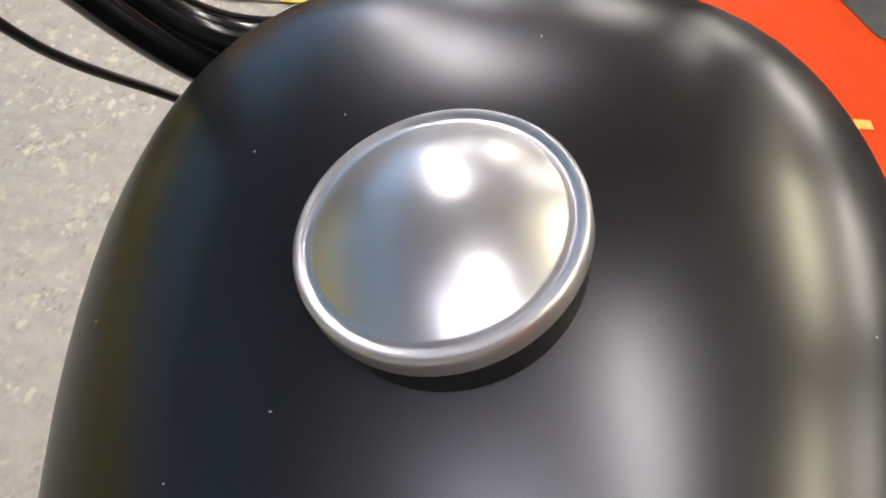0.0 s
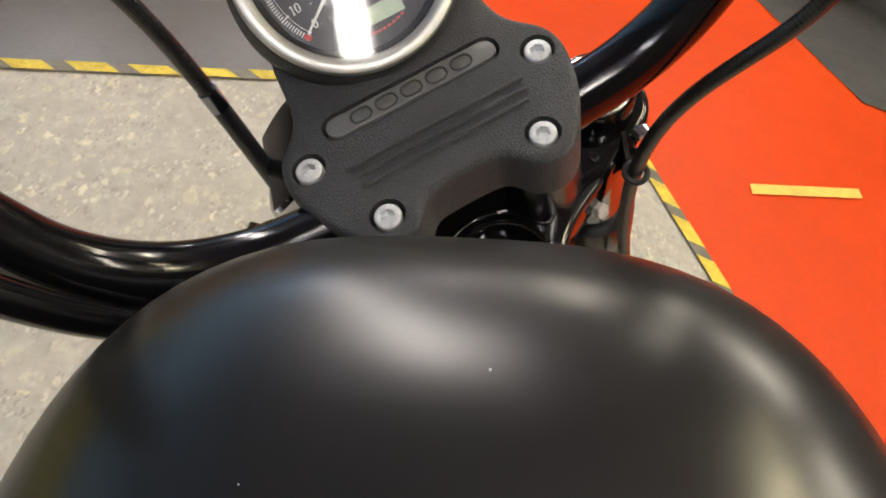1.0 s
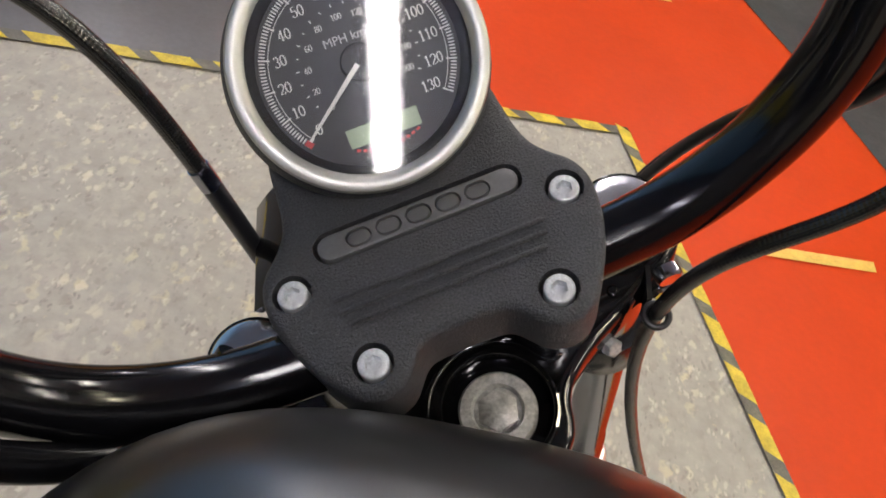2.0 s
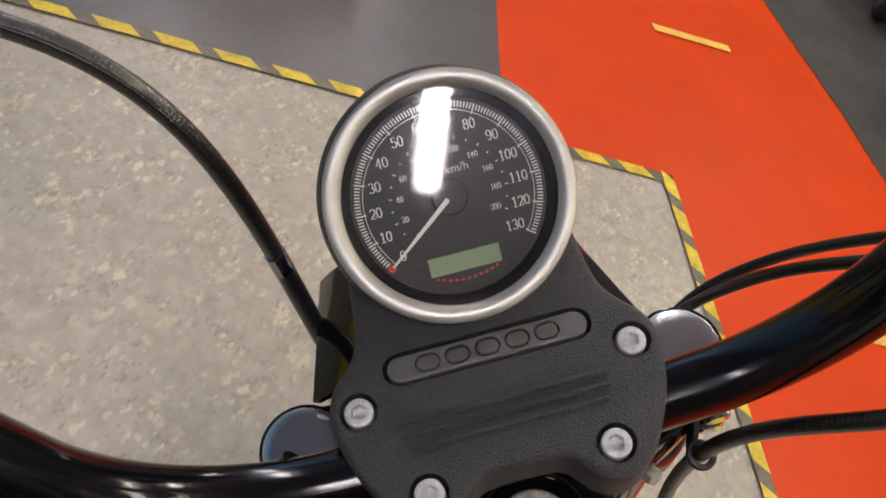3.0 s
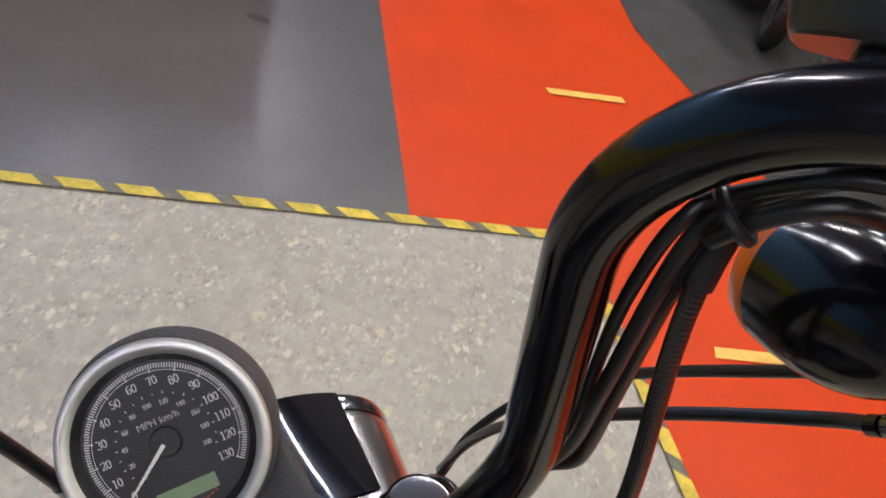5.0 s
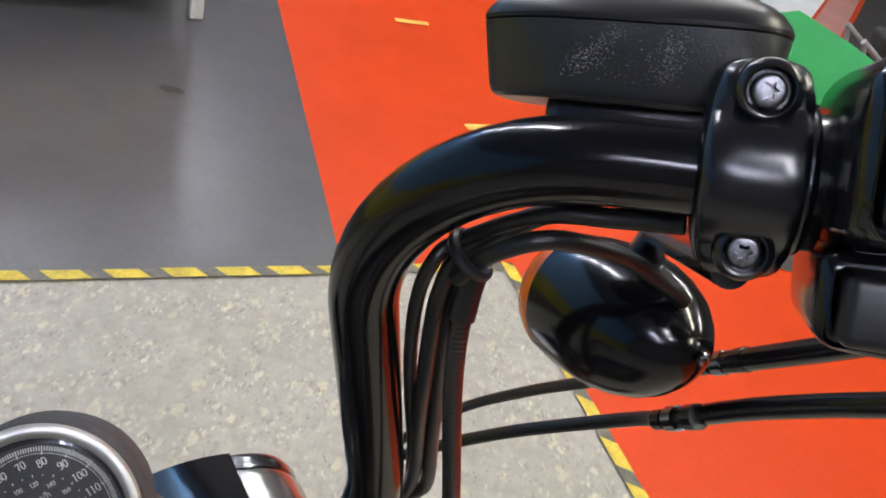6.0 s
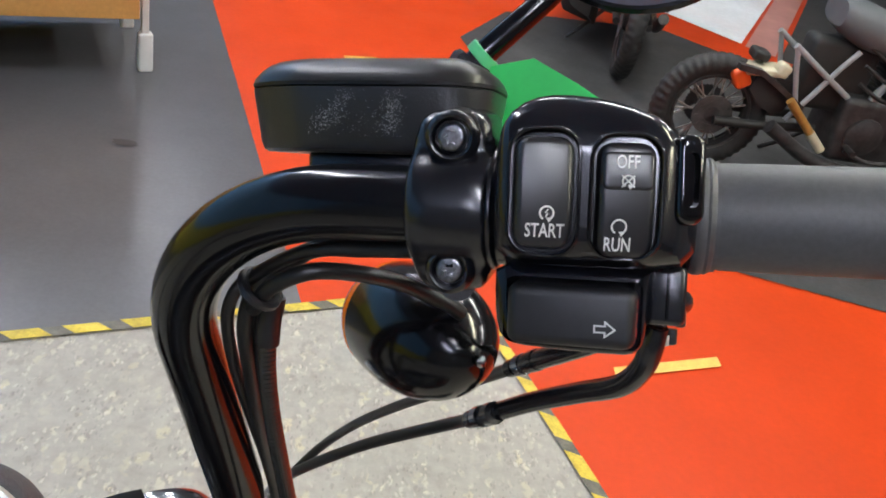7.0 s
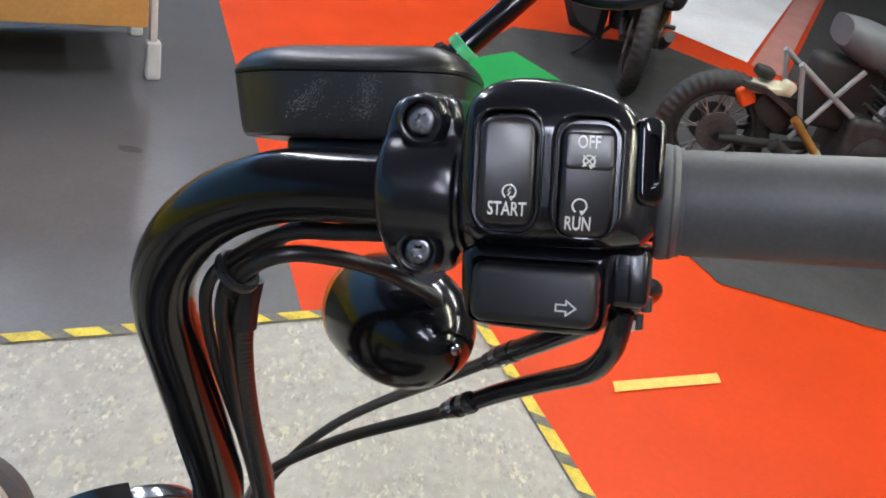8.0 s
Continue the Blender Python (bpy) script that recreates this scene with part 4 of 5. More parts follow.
signal = part("turn_signal", lathe(mm([(26, -31), (28.6, -30), (30.0, -20), (30.8, -8), (30.6, 0), (29.3, 8), (26.6, 17), (22.4, 25.5), (16.8, 32.5), (11.0, 37.5), (6.0, 40.2), (0.1, 41.2)]), 64), GLOSS, bike, "gloss black bullet turn signal", m=IND @ Matrix.Scale(0.93, 4))
part("signal_lens", lathe(mm([(27.6, -30), (28.0, -34), (25, -41), (16, -46), (0.1, -48)]), 56), AMBER, signal, "amber lens", m=IND @ Matrix.Scale(0.93, 4))
part("signal_screw", lathe(mm([(2.4, 0), (2.4, 1.6), (1.6, 2.2), (0.1, 2.3)]), 16), DARKCHROME, signal, m=IND @ pose(0, 0, 0.0390))
sk = [IC + (GRIP @ Vector(q)) - (GRIP @ Vector((0, 0, 0))) for q in ((0.004, 0.026, -0.002), (0.008, 0.036, 0.008))] + [GRIP @ Vector((0.112, -0.026, -0.012))]
part("signal_stalk", tube(sk, [0.0075, 0.0060, 0.0060], 20), DARKCHROME, signal, "bare metal stalk")

# cables
def cable(name, pts, r, mat, label, per=8, segs=12):
    return part(name, tube(smooth_path(pts, per), r, segs), mat, bike, label)


def braided(points, radius, segs=20):
    """A tube that keeps its way round and its length as texture coordinates."""
    bm = tube(points, radius, segs)
    bm.faces.ensure_lookup_table()
    uv = bm.loops.layers.uv.new("UVMap")
    run_ = [0.0]
    for p, q in zip(points, points[1:]):
        run_.append(run_[-1] + (Vector(q) - Vector(p)).length)
    for f in range((len(points) - 1) * segs):
        k, i = divmod(f, segs)
        for lp, (a, c) in zip(bm.faces[f].loops, ((i, k), (i + 1, k), (i + 1, k + 1), (i, k + 1))):
            lp[uv].uv = (a / segs, run_[c])
    return bm


B = lambda *p: BAR @ Vector(p)
G = lambda *p: GRIP @ Vector(p)
thr = [G(0.177, -0.036, -0.015), G(0.1755, -0.0445, -0.017), G(0.173, -0.0515, -0.022), G(0.166, -0.0604, -0.034), G(0.150, -0.0694, -0.055), G(0.128, -0.081, -0.078), G(0.104, -0.095, -0.100), B(0.251, -0.037, 0.058), B(0.207, 0.006, 0.007), B(0.160, 0.049, -0.061), B(0.135, 0.070, -0.12), B(0.112, 0.080, -0.18)]
cable("throttle_cable", thr, 0.0032, HOSE, "thin black throttle cable")
cable("cable_sleeve", thr[:7], 0.0041, SEMI, "thicker black cable sleeve")
thr2 = [G(0.160, -0.036, -0.012), B(0.322, -0.100, 0.182), B(0.304, -0.084, 0.154), B(0.285, -0.049, 0.097), B(0.264, -0.009, 0.031), B(0.24, 0.031, -0.033), B(0.212, 0.064, -0.088), B(0.179, 0.084, -0.13), B(0.141, 0.086, -0.155), B(0.110, 0.075, -0.175)]
cable("throttle_cable", thr2, 0.0032, HOSE, "thin black throttle cable")
cable("cable_sleeve", thr2[:4], 0.0046, SEMI, "thicker black cable sleeve")
for path, i in ((thr, 6), (thr2, 3)):
    d = (path[i + 1] - path[i - 1]).normalized()
    for off, r in ((0.0, 0.0050), (0.009, 0.0041), (-0.012, 0.0050)):
        part("cable_joint", tube([path[i] + d * (off - 0.003), path[i] + d * (off + 0.003)], r, 14), SEMI if off else DARKCHROME, bike)
hose_pts = bezier([(0.0926, -0.0295, -0.3048), (0.0396, 0.0293, 0.1536), (0.1632, -0.0783, -0.0819), (0.1859, -0.0915, 0.0589), (0.1352, 0.0394, 0.2108), (0.2901, 0.0011, 0.2041)], 44, -0.08, 0.845)
BRAID = braid("braided_hose")
part("brake_hose", braided([BAR @ p for p in hose_pts], 0.0036), BRAID, bike, "black braided brake hose")
part("hose_sleeve", tube([BAR @ p for p in hose_pts[-3:]], 0.0048, 16), PLASTIC, bike, "black shrink sleeve")
clutch = bezier([(-0.073, 0.1005, -0.1103), (-0.0853, 0.136, 0.0603), (-0.0882, 0.1694, 0.0836), (-0.2808, 0.1834, 0.1329)], 44, -0.03, 1.25)
part("clutch_cable", braided([BAR @ p for p in clutch], 0.0046), BRAID, bike, "black braided clutch cable")
ferrule = part("cable_ferrule", tube([BAR @ p for p in clutch[:6]], 0.0050, 16), PLASTIC, bike, "smooth black cable end")
part("ferrule_band", tube([BAR @ p for p in clutch[5:7]], 0.0052, 16), DARKCHROME, ferrule, "narrow metal band")
ALONG_BAR = [(0.134, 0.010, -0.013), (0.100, 0.012, -0.026), (0.060, 0.012, -0.036)]
for up, r in (([(0.2058, 0.005, 0.190), (0.1962, 0.006, 0.1845), (0.1885, 0.0064, 0.1694), (0.1805, 0.0071, 0.137), (0.1735, 0.006, 0.100), (0.165, 0.003, 0.055), (0.154, 0.004, 0.014)], 0.0026),
              ([(0.2075, 0.003, 0.186), (0.1955, 0.002, 0.1728), (0.1867, 0.0008, 0.147), (0.1735, -0.0015, 0.0992), (0.1625, -0.001, 0.046), (0.153, 0.005, 0.008)], 0.0032),
              ([(0.2085, 0.001, 0.180), (0.1940, 0.000, 0.154), (0.1850, -0.0015, 0.1203), (0.1741, -0.0037, 0.0753), (0.1638, -0.004, 0.0291), (0.153, 0.006, 0.002)], 0.0032)):
    k = (r - 0.0026) * 6
    pts = [G(0.098, -0.0155, -0.010 - k), G(0.078, -0.0165, -0.013 - k), G(0.056, -0.0185, -0.014 - k)]
    cable("switch_wire", pts + [B(*p) for p in up] + [B(x, y, z - k) for x, y, z in ALONG_BAR], r, HOSE, "black switch wire along the bar", 6, 12)
sig = [B(0.2005, -0.002, 0.182), B(0.2095, -0.010, 0.1985), B(0.2236, -0.0185, 0.2050), B(0.2378, -0.0245, 0.1960), B(0.249, -0.0276, 0.1821), B(0.2574, -0.0310, 0.1686), B(0.2640, -0.0360, 0.1580), B(0.2665, -0.0385, 0.1520)]
cable("signal_wire", sig, 0.0031, HOSE, "black signal wire curving to the lamp")
ring = [G(0.0345, -0.034, -0.024) + (GRIP.to_3x3() @ Vector((0.0054 * math.cos(a), -0.0054 * math.cos(a) - 0.002 * math.sin(a), 0.0085 * math.sin(a)))) for a in (2 * math.pi * k / 24 for k in range(25))]
part("cable_tie", tube(ring, 0.0022, 8), PLASTIC, bike, "black nylon cable tie round the wires")

left_tube = bezier([(-0.0984, -0.0028, -0.0133), (-0.1463, -0.0264, -0.015), (-0.1575, -0.0186, 0.1092), (-0.1833, -0.0052, 0.1807)], 30, -0.12, 1.0)
part("wire_loom", tube([BAR @ p for p in left_tube], 0.0066, 16), GLOSS, bike, "black sleeved wire loom under the bar")
thin = bezier([(-0.1771, -0.3999, -0.4497), (-0.0308, 0.1707, -0.0141), (-0.2284, 0.0113, -0.1086), (-0.2066, 0.043, 0.1212)], 30, 0.40, 1.05)
part("thin_cable", tube([BAR @ p for p in thin], 0.0026, 12), HOSE, bike, "thin black cable")

# ---- steering head ----
MATBLACK_GAP = material("slot_shade_black", (0.004, 0.004, 0.004), 0.7)
CHROMESOFT = material("soft_chrome", (0.55, 0.54, 0.55), 0.22, metal=1.0)
HL = BAR @ pose(0, 0, -0.236, -90, 0, 0)
lamp = part("headlamp", lathe(mm([(40, 24), (64, 30), (79, 42), (87, 60), (90, 84), (91, 140), (89, 146)]), 72), CHROMESOFT, bike, "polished headlamp bowl", m=HL)
part("headlamp_rim", lathe(mm([(86, 146), (90, 147), (91, 153), (89, 159), (84, 161)]), 72), DARKCHROME, lamp, "bright rim", m=HL)
part("headlamp_glass", lathe(mm([(84, 158), (60, 166), (30, 170), (0.1, 171)]), 56), LENS, lamp, m=HL)
rings = []
for k in range(9):
    s_ = k / 8
    v_, half, edge = 0.048 + 0.090 * s_, 0.0770 - 0.008 * s_, -0.062 - 0.064 * s_
    rise = 0.018 + 0.015 * s_
    us = [-1 + 2 * i / 24 for i in range(25)]
    top = [(half * math.copysign(abs(q) ** 0.8, q), v_, edge + rise * (1 - abs(q) ** 2.0)) for q in us]
    low = [(x * 0.965, y, z - 0.004) for x, y, z in top[::-1]]
    rings.append(top + low)
part("headlamp_visor", ring_loft(bmesh.new(), rings), LACQUER, bike, "gloss black visor over the headlamp", m=BAR)
TRI = mm([(5, -61.5), (20, -58), (29.5, -50), (33.2, -42), (34.4, -35), (38.8, -27.8), (47.2, -20.9), (58.7, -14.1), (69, -9.8), (77.4, -6.0), (89.5, 1.0), (104, 7), (114, 16), (118, 30), (112, 50), (92, 57), (60, 50), (30, 36), (5, 30)])
STEM = (0.0045, -0.0258)
yoke = part("fork_yoke", slab(rounded(TRI + [(0.006 - x, y) for x, y in TRI[-2:0:-1]]), [(circle(*STEM, 0.0238, 48), 0.0085)], -0.085, -0.106, 0.0055, 5), LACQUER, bike, "gloss black top fork yoke", m=BAR)
arc_ = [(STEM[0] + 0.0303 * math.cos(a), STEM[1] + 0.0303 * math.sin(a)) for a in (radians(215 - 9 * k) for k in range(20))]
ridge = [Vector((x, y, -0.0852)) for x, y in arc_ + mm([(31.6, -12.6), (34.8, -15.0), (38.2, -14.2), (41.6, -12.2), (52.3, -6.6), (63.2, -0.9)])]
part("yoke_ridge", tube(smooth_path(ridge, 3), 0.0016, 10), LACQUER, yoke, "raised cast edge of the yoke", m=BAR)
part("yoke_ring", lathe(mm([(23.6, -6), (23.8, 0.2), (24.4, 1.2), (25.6, 1.4), (26.6, 0.8), (27.0, -1)]), 72, cap0=False, cap1=False), LACQUER, yoke, "raised rim", m=BAR @ pose(*STEM, -0.085))
part("yoke_boss", slab(stadium(0, 0, 0.0028, 0.0026), [], 0.0012, -0.003, 0.0012, 3), LACQUER, yoke, m=BAR @ pose(0.0725, 0.0035, -0.085, 0, 0, 40))
nut = part("stem_nut", lathe(mm([(17.2, -6), (17.2, 2.6), (16.2, 3.8), (11.6, 4.0), (11.0, 3.2), (10.6, 0.6), (0.1, 0.4)]), 48), CORRODED, yoke, "large worn zinc stem nut", m=BAR @ pose(*STEM, -0.0905))
part("nut_hex", lathe(mm([(9.5, 0.2), (9.5, 2.6), (8.6, 3.2), (0.1, 3.4)]), 6), CORRODED, nut, m=BAR @ pose(*STEM, -0.0905, 0, 0, 12))
for s in (-1, 1):
    part("riser", tube([(s * 0.0437, 0.004, -0.088), (s * 0.0437, 0.002, -0.022)], [0.019, 0.017], 28), SEMI, bike, "black handlebar riser", m=BAR)
    bm = lathe(mm([(21, -895), (21, -480), (19.6, -478), (19.6, -118)]), 40)
    leg_ = part("fork_leg", bm, DARKCHROME, bike, "bright telescopic fork tube", m=BAR @ pose(s * 0.088 + 0.002, 0.0315, 0.0155))
    part("fork_clamp", lathe(mm([(20, -122), (21.6, -121), (22.6, -118), (22.6, -104), (21.8, -101.5), (20, -100.5)]), 40), LACQUER, leg_, "black clamping lug", m=BAR @ pose(s * 0.088 + 0.002, 0.0315, 0.0155))
    part("lower_clamp", lathe(mm([(20, -246), (25, -245), (26.5, -242), (26.5, -212), (25, -209), (20, -208)]), 40), SEMI, leg_, "black lower clamping lug", m=BAR @ pose(s * 0.088 + 0.002, 0.0315, 0.0155))
    part("fork_cap", lathe(mm([(19.4, -98), (19.3, -88), (18.9, -86.6), (18.0, -85.8), (17.6, -85.6), (12, -85.4), (6, -85.3), (0.1, -85.3)]), 48), CAPCHROME, leg_, "polished fork cap", m=BAR @ pose(s * 0.088 + 0.002, 0.0315, 0.0155))
    part("cap_ring", lathe(mm([(20.8, -99), (20.8, -89), (20.3, -87.2), (19.6, -87.0), (19.4, -88.4)]), 48, cap0=False, cap1=False), GLOSS, leg_, m=BAR @ pose(s * 0.088 + 0.002, 0.0315, 0.0155))
    part("fork_slider", lathe(mm([(25, -905), (27, -900), (27, -560), (24, -545), (21, -543)]), 40), ALLOY, leg_, "dull alloy slider", m=BAR @ pose(s * 0.088 + 0.002, 0.0315, 0.0155))
    for vv_, nn_ in ((0.0045, -0.084), (0.0045, -0.100)):
        part("pinch_bolt", lathe(mm([(5.5, 0), (6.2, 0.8), (6.2, 6), (5.2, 7), (0.1, 7)]), 18), CHROME, leg_, "chromed pinch bolt", m=BAR @ pose(s * 0.096 + 0.002, vv_, nn_, 90, 0, 0))
# no slot is cut: a near-black box gives the shade inside it
part("slot_gap", box(-0.0011, 0.0011, -0.012, 0.004, -0.020, 0.0006), MATBLACK_GAP, yoke, "black box for the shade in the pinch slot", m=BAR @ pose(0.0905, 0.0042, -0.0845, 0, 0, -24), smooth=False)
part("yoke_bolt", lathe(mm([(3.0, -12), (3.0, -1), (4.6, -0.6), (4.6, 3.0), (3.9, 3.8), (0.1, 4.0)]), 6), CORRODED, yoke, "small zinc bolt", m=BAR @ pose(0.0650, -0.0133, -0.106, 60, 0, 20))
part("hose_clip", tube([(0.0055 * math.cos(a), 0.0055 * math.sin(a), 0) for a in (2 * math.pi * k / 20 for k in range(21))], 0.0016, 8), PLASTIC, bike, "black clip on the hose", m=BAR @ pose(0.0843, -0.0152, -0.083, 8, 5, 0))
part("steering_neck", tube([B(0, -0.016, -0.136), B(0, -0.016, -0.30)], 0.032, 28), SEMI, bike, "black frame neck")
part("frame_spine", tube([B(0, -0.016, -0.20), Vector((0.10, 0.10, 0.93)), Vector((0.168, -0.04, 0.90)), Vector((0.30, -0.20, 0.80))], 0.028, 20), SEMI, bike, "black frame spine")
WH = BAR @ pose(0, 0.028, -0.890, 0, 90, 0)
wheel = part("front_wheel", tube([(0.282 * math.cos(a), 0.282 * math.sin(a), 0) for a in (2 * math.pi * k / 64 for k in range(65))], 0.055, 20, caps=False), MAT, bike, "black tyred front wheel", m=WH)
part("rim", lathe(mm([(222, -30), (236, -34), (240, -28), (230, 0), (240, 28), (236, 34), (222, 30)]), 64, cap0=False, cap1=False), GLOSS, wheel, m=WH)
part("wheel_hub", lathe(mm([(10, -70), (28, -60), (34, -30), (26, 0), (34, 30), (28, 60), (10, 70)]), 32), ALLOY, wheel, m=WH)
for k in range(18):
    a = 2 * math.pi * k / 18
    part("spoke", tube([(0.03 * math.cos(a + 0.5), 0.03 * math.sin(a + 0.5), 0.03 * (-1) ** k), (0.228 * math.cos(a), 0.228 * math.sin(a), 0)], 0.0022, 6), CHROME, wheel, m=WH)

# ---- across the room ----
WOOD = material("orange_wood", (0.62, 0.33, 0.10), 0.4, stain=(4, 0.9, 1.06), grain=(60, 0.92, 1.06))
WOODDARK = material("dark_board", (0.045, 0.040, 0.036), 0.6, stain=(4, 0.9, 1.06))
WHITEMETAL = material("white_metal", (0.72, 0.72, 0.70), 0.4, stain=(12, 0.9, 1.04))
TYRE = material("tyre_rubber", (0.011, 0.0105, 0.0105), 0.65, stain=(18, 0.7, 1.6), grain=(90, 0.8, 1.3), bump=(80, 0.4, 0.004))
SPOKESTEEL = material("spoke_steel", (0.27, 0.25, 0.235), 0.4, metal=0.6, stain=(30, 0.6, 1.3))
DULLSTEEL = material("dull_dark_steel", (0.05, 0.048, 0.048), 0.55, metal=0.1, stain=(20, 0.6, 1.5))
FRAMEGREY = material("silver_frame_paint", (0.31, 0.32, 0.33), 0.4, metal=0.1, stain=(15, 0.8, 1.1))
SEATVINYL = material("seat_vinyl", (0.085, 0.093, 0.100), 0.55, bump=(300, 0.2, 0.001), stain=(10, 0.85, 1.15))
ORANGEPLASTIC = material("orange_plastic", (0.80, 0.10, 0.015), 0.35, stain=(15, 0.85, 1.05))
BRASS = material("ochre_anodised", (0.55, 0.30, 0.08), 0.35, metal=0.6, stain=(40, 0.8, 1.1))
ENGINE = material("engine_grey", (0.045, 0.043, 0.044), 0.45, metal=0.5, stain=(25, 0.6, 1.5), bump=(120, 0.3, 0.002))
MATBLACK = material("matt_black", (0.011, 0.0105, 0.0105), 0.6, stain=(20, 0.7, 1.4))
CREAM = material("cream_plastic", (0.55, 0.50, 0.36), 0.4, stain=(20, 0.8, 1.1))

da = Vector((0.895, 0.445)).normalized()
WB = Matrix.Translation((-0.853, 3.312, 0)) @ pose(0, 0, 0, 0, 0, math.degrees(math.atan2(da.y, da.x)))
bench = thing("workbench", WB, "orange wood fronted bench on white metal legs", "workbench")
part("front_panel", box(-2.0, 0.0, 0.0, 0.03, 0.25, 0.86, 0.004), WOOD, bench, "orange wood panel", m=WB)
part("bench_top", box(-2.03, 0.06, -0.04, 0.66, 0.86, 0.90, 0.006), WOOD, bench, m=WB)
# unseen board, added to darken the floor and its reflection under the bench
part("added_back_panel", box(-2.0, -0.032, 0.60, 0.62, 0.03, 0.858, 0.003), WOODDARK, bench, "unseen dark back panel added to darken the floor", m=WB)
part("side_panel", box(-0.03, 0.0, 0.031, 0.62, 0.25, 0.858, 0.003), WOOD, bench, m=WB)
for lx, ly in ((0.035, 0.09), (0.035, 0.58), (-1.99, 0.09), (-1.99, 0.58)):
    leg_ = part("leg", box(lx - 0.014, lx + 0.014, ly - 0.014, ly + 0.014, 0.0, 0.858, 0.003), WHITEMETAL, bench, "white metal leg", m=WB)
    part("foot", box(lx - 0.030, lx + 0.030, ly - 0.026, ly + 0.026, 0.0, 0.165, 0.012), WHITEMETAL, leg_, "thicker white foot", m=WB)


def tyre_mesh(big, blocks=44):
    """One skin: a carcass whose outer face steps up into two staggered rows of tread blocks."""
    rings = []
    for k in range(blocks * 4):
        a = 2 * math.pi * k / (blocks * 4)
        ring = []
        for i in range(18):
            p = 2 * math.pi * (i + 0.5) / 18
            on = (k % 4 < 2) == (math.sin(p) > 0)
            rad = 0.047 + (0.0045 if on and math.cos(p) > 0.3 else 0)
            rr = big + rad * math.cos(p)
            ring.append((rr * math.cos(a), rr * math.sin(a), rad * math.sin(p)))
        rings.append(ring)
    return ring_loft(bmesh.new(), rings + rings[:1], caps=(False, False))


def bike_wheel(parent, m, r, spoke_mat, name="rear_wheel"):
    big = r - 0.053
    w = part(name, tyre_mesh(big), TYRE, parent, "worn black tyre", m=m)
    part("rim", lathe(mm([((big - 0.046) * 1000, -34), ((big - 0.036) * 1000, -38), ((big - 0.030) * 1000, -30), ((big - 0.052) * 1000, 0), ((big - 0.030) * 1000, 30), ((big - 0.036) * 1000, 38), ((big - 0.046) * 1000, 34)]), 56, cap0=False, cap1=False), ENGINE, w, m=m)
    part("hub", lathe(mm([(12, -60), (40, -50), (46, -20), (46, 20), (40, 50), (12, 60)]), 28), ENGINE, w, m=m)
    holes_ = [(circle(0.068 * math.cos(a), 0.068 * math.sin(a), 0.010, 10), 0.0035) for a in (2 * math.pi * k / 10 for k in range(10))]
    part("brake_disc", slab(circle(0, 0, 0.086, 40), holes_ + [(circle(0, 0, 0.046, 24), 0.0035)], 0.056, 0.052, 0.0005, 1), DULLSTEEL, w, "drilled brake disc", m=m, smooth=False)
    for k in range(28):
        a = 2 * math.pi * k / 28 + 0.2
        d = 0.34 * (-1) ** (k // 2)
        part("spoke", tube([(0.044 * math.cos(a), 0.044 * math.sin(a), 0.030 * (-1) ** k), ((big - 0.045) * math.cos(a + d), (big - 0.045) * math.sin(a + d), 0.006 * (-1) ** k)], 0.0042, 6), spoke_mat, w, m=m)
    part("sprocket", slab([((0.085 if k % 2 else 0.093) * math.cos(2 * math.pi * k / 72), (0.085 if k % 2 else 0.093) * math.sin(2 * math.pi * k / 72)) for k in range(72)], [(circle(0.055 * math.cos(a), 0.055 * math.sin(a), 0.014, 10), 0.004) for a in (2 * math.pi * k / 6 for k in range(6))], -0.058, -0.063, 0.0005, 1), DULLSTEEL, w, "steel sprocket", m=m, smooth=False)
    return w


def inset3(x, g):
    """One section of the side case, drawn in by g."""
    return [(x, y, z) for y, z in ((0.16 + g, 0.14 + g), (0.36 - g, 0.18 + g), (0.42 - g, 0.30), (0.40 - g, 0.50 - g), (0.20, 0.56 - g), (0.16 + g, 0.50))]


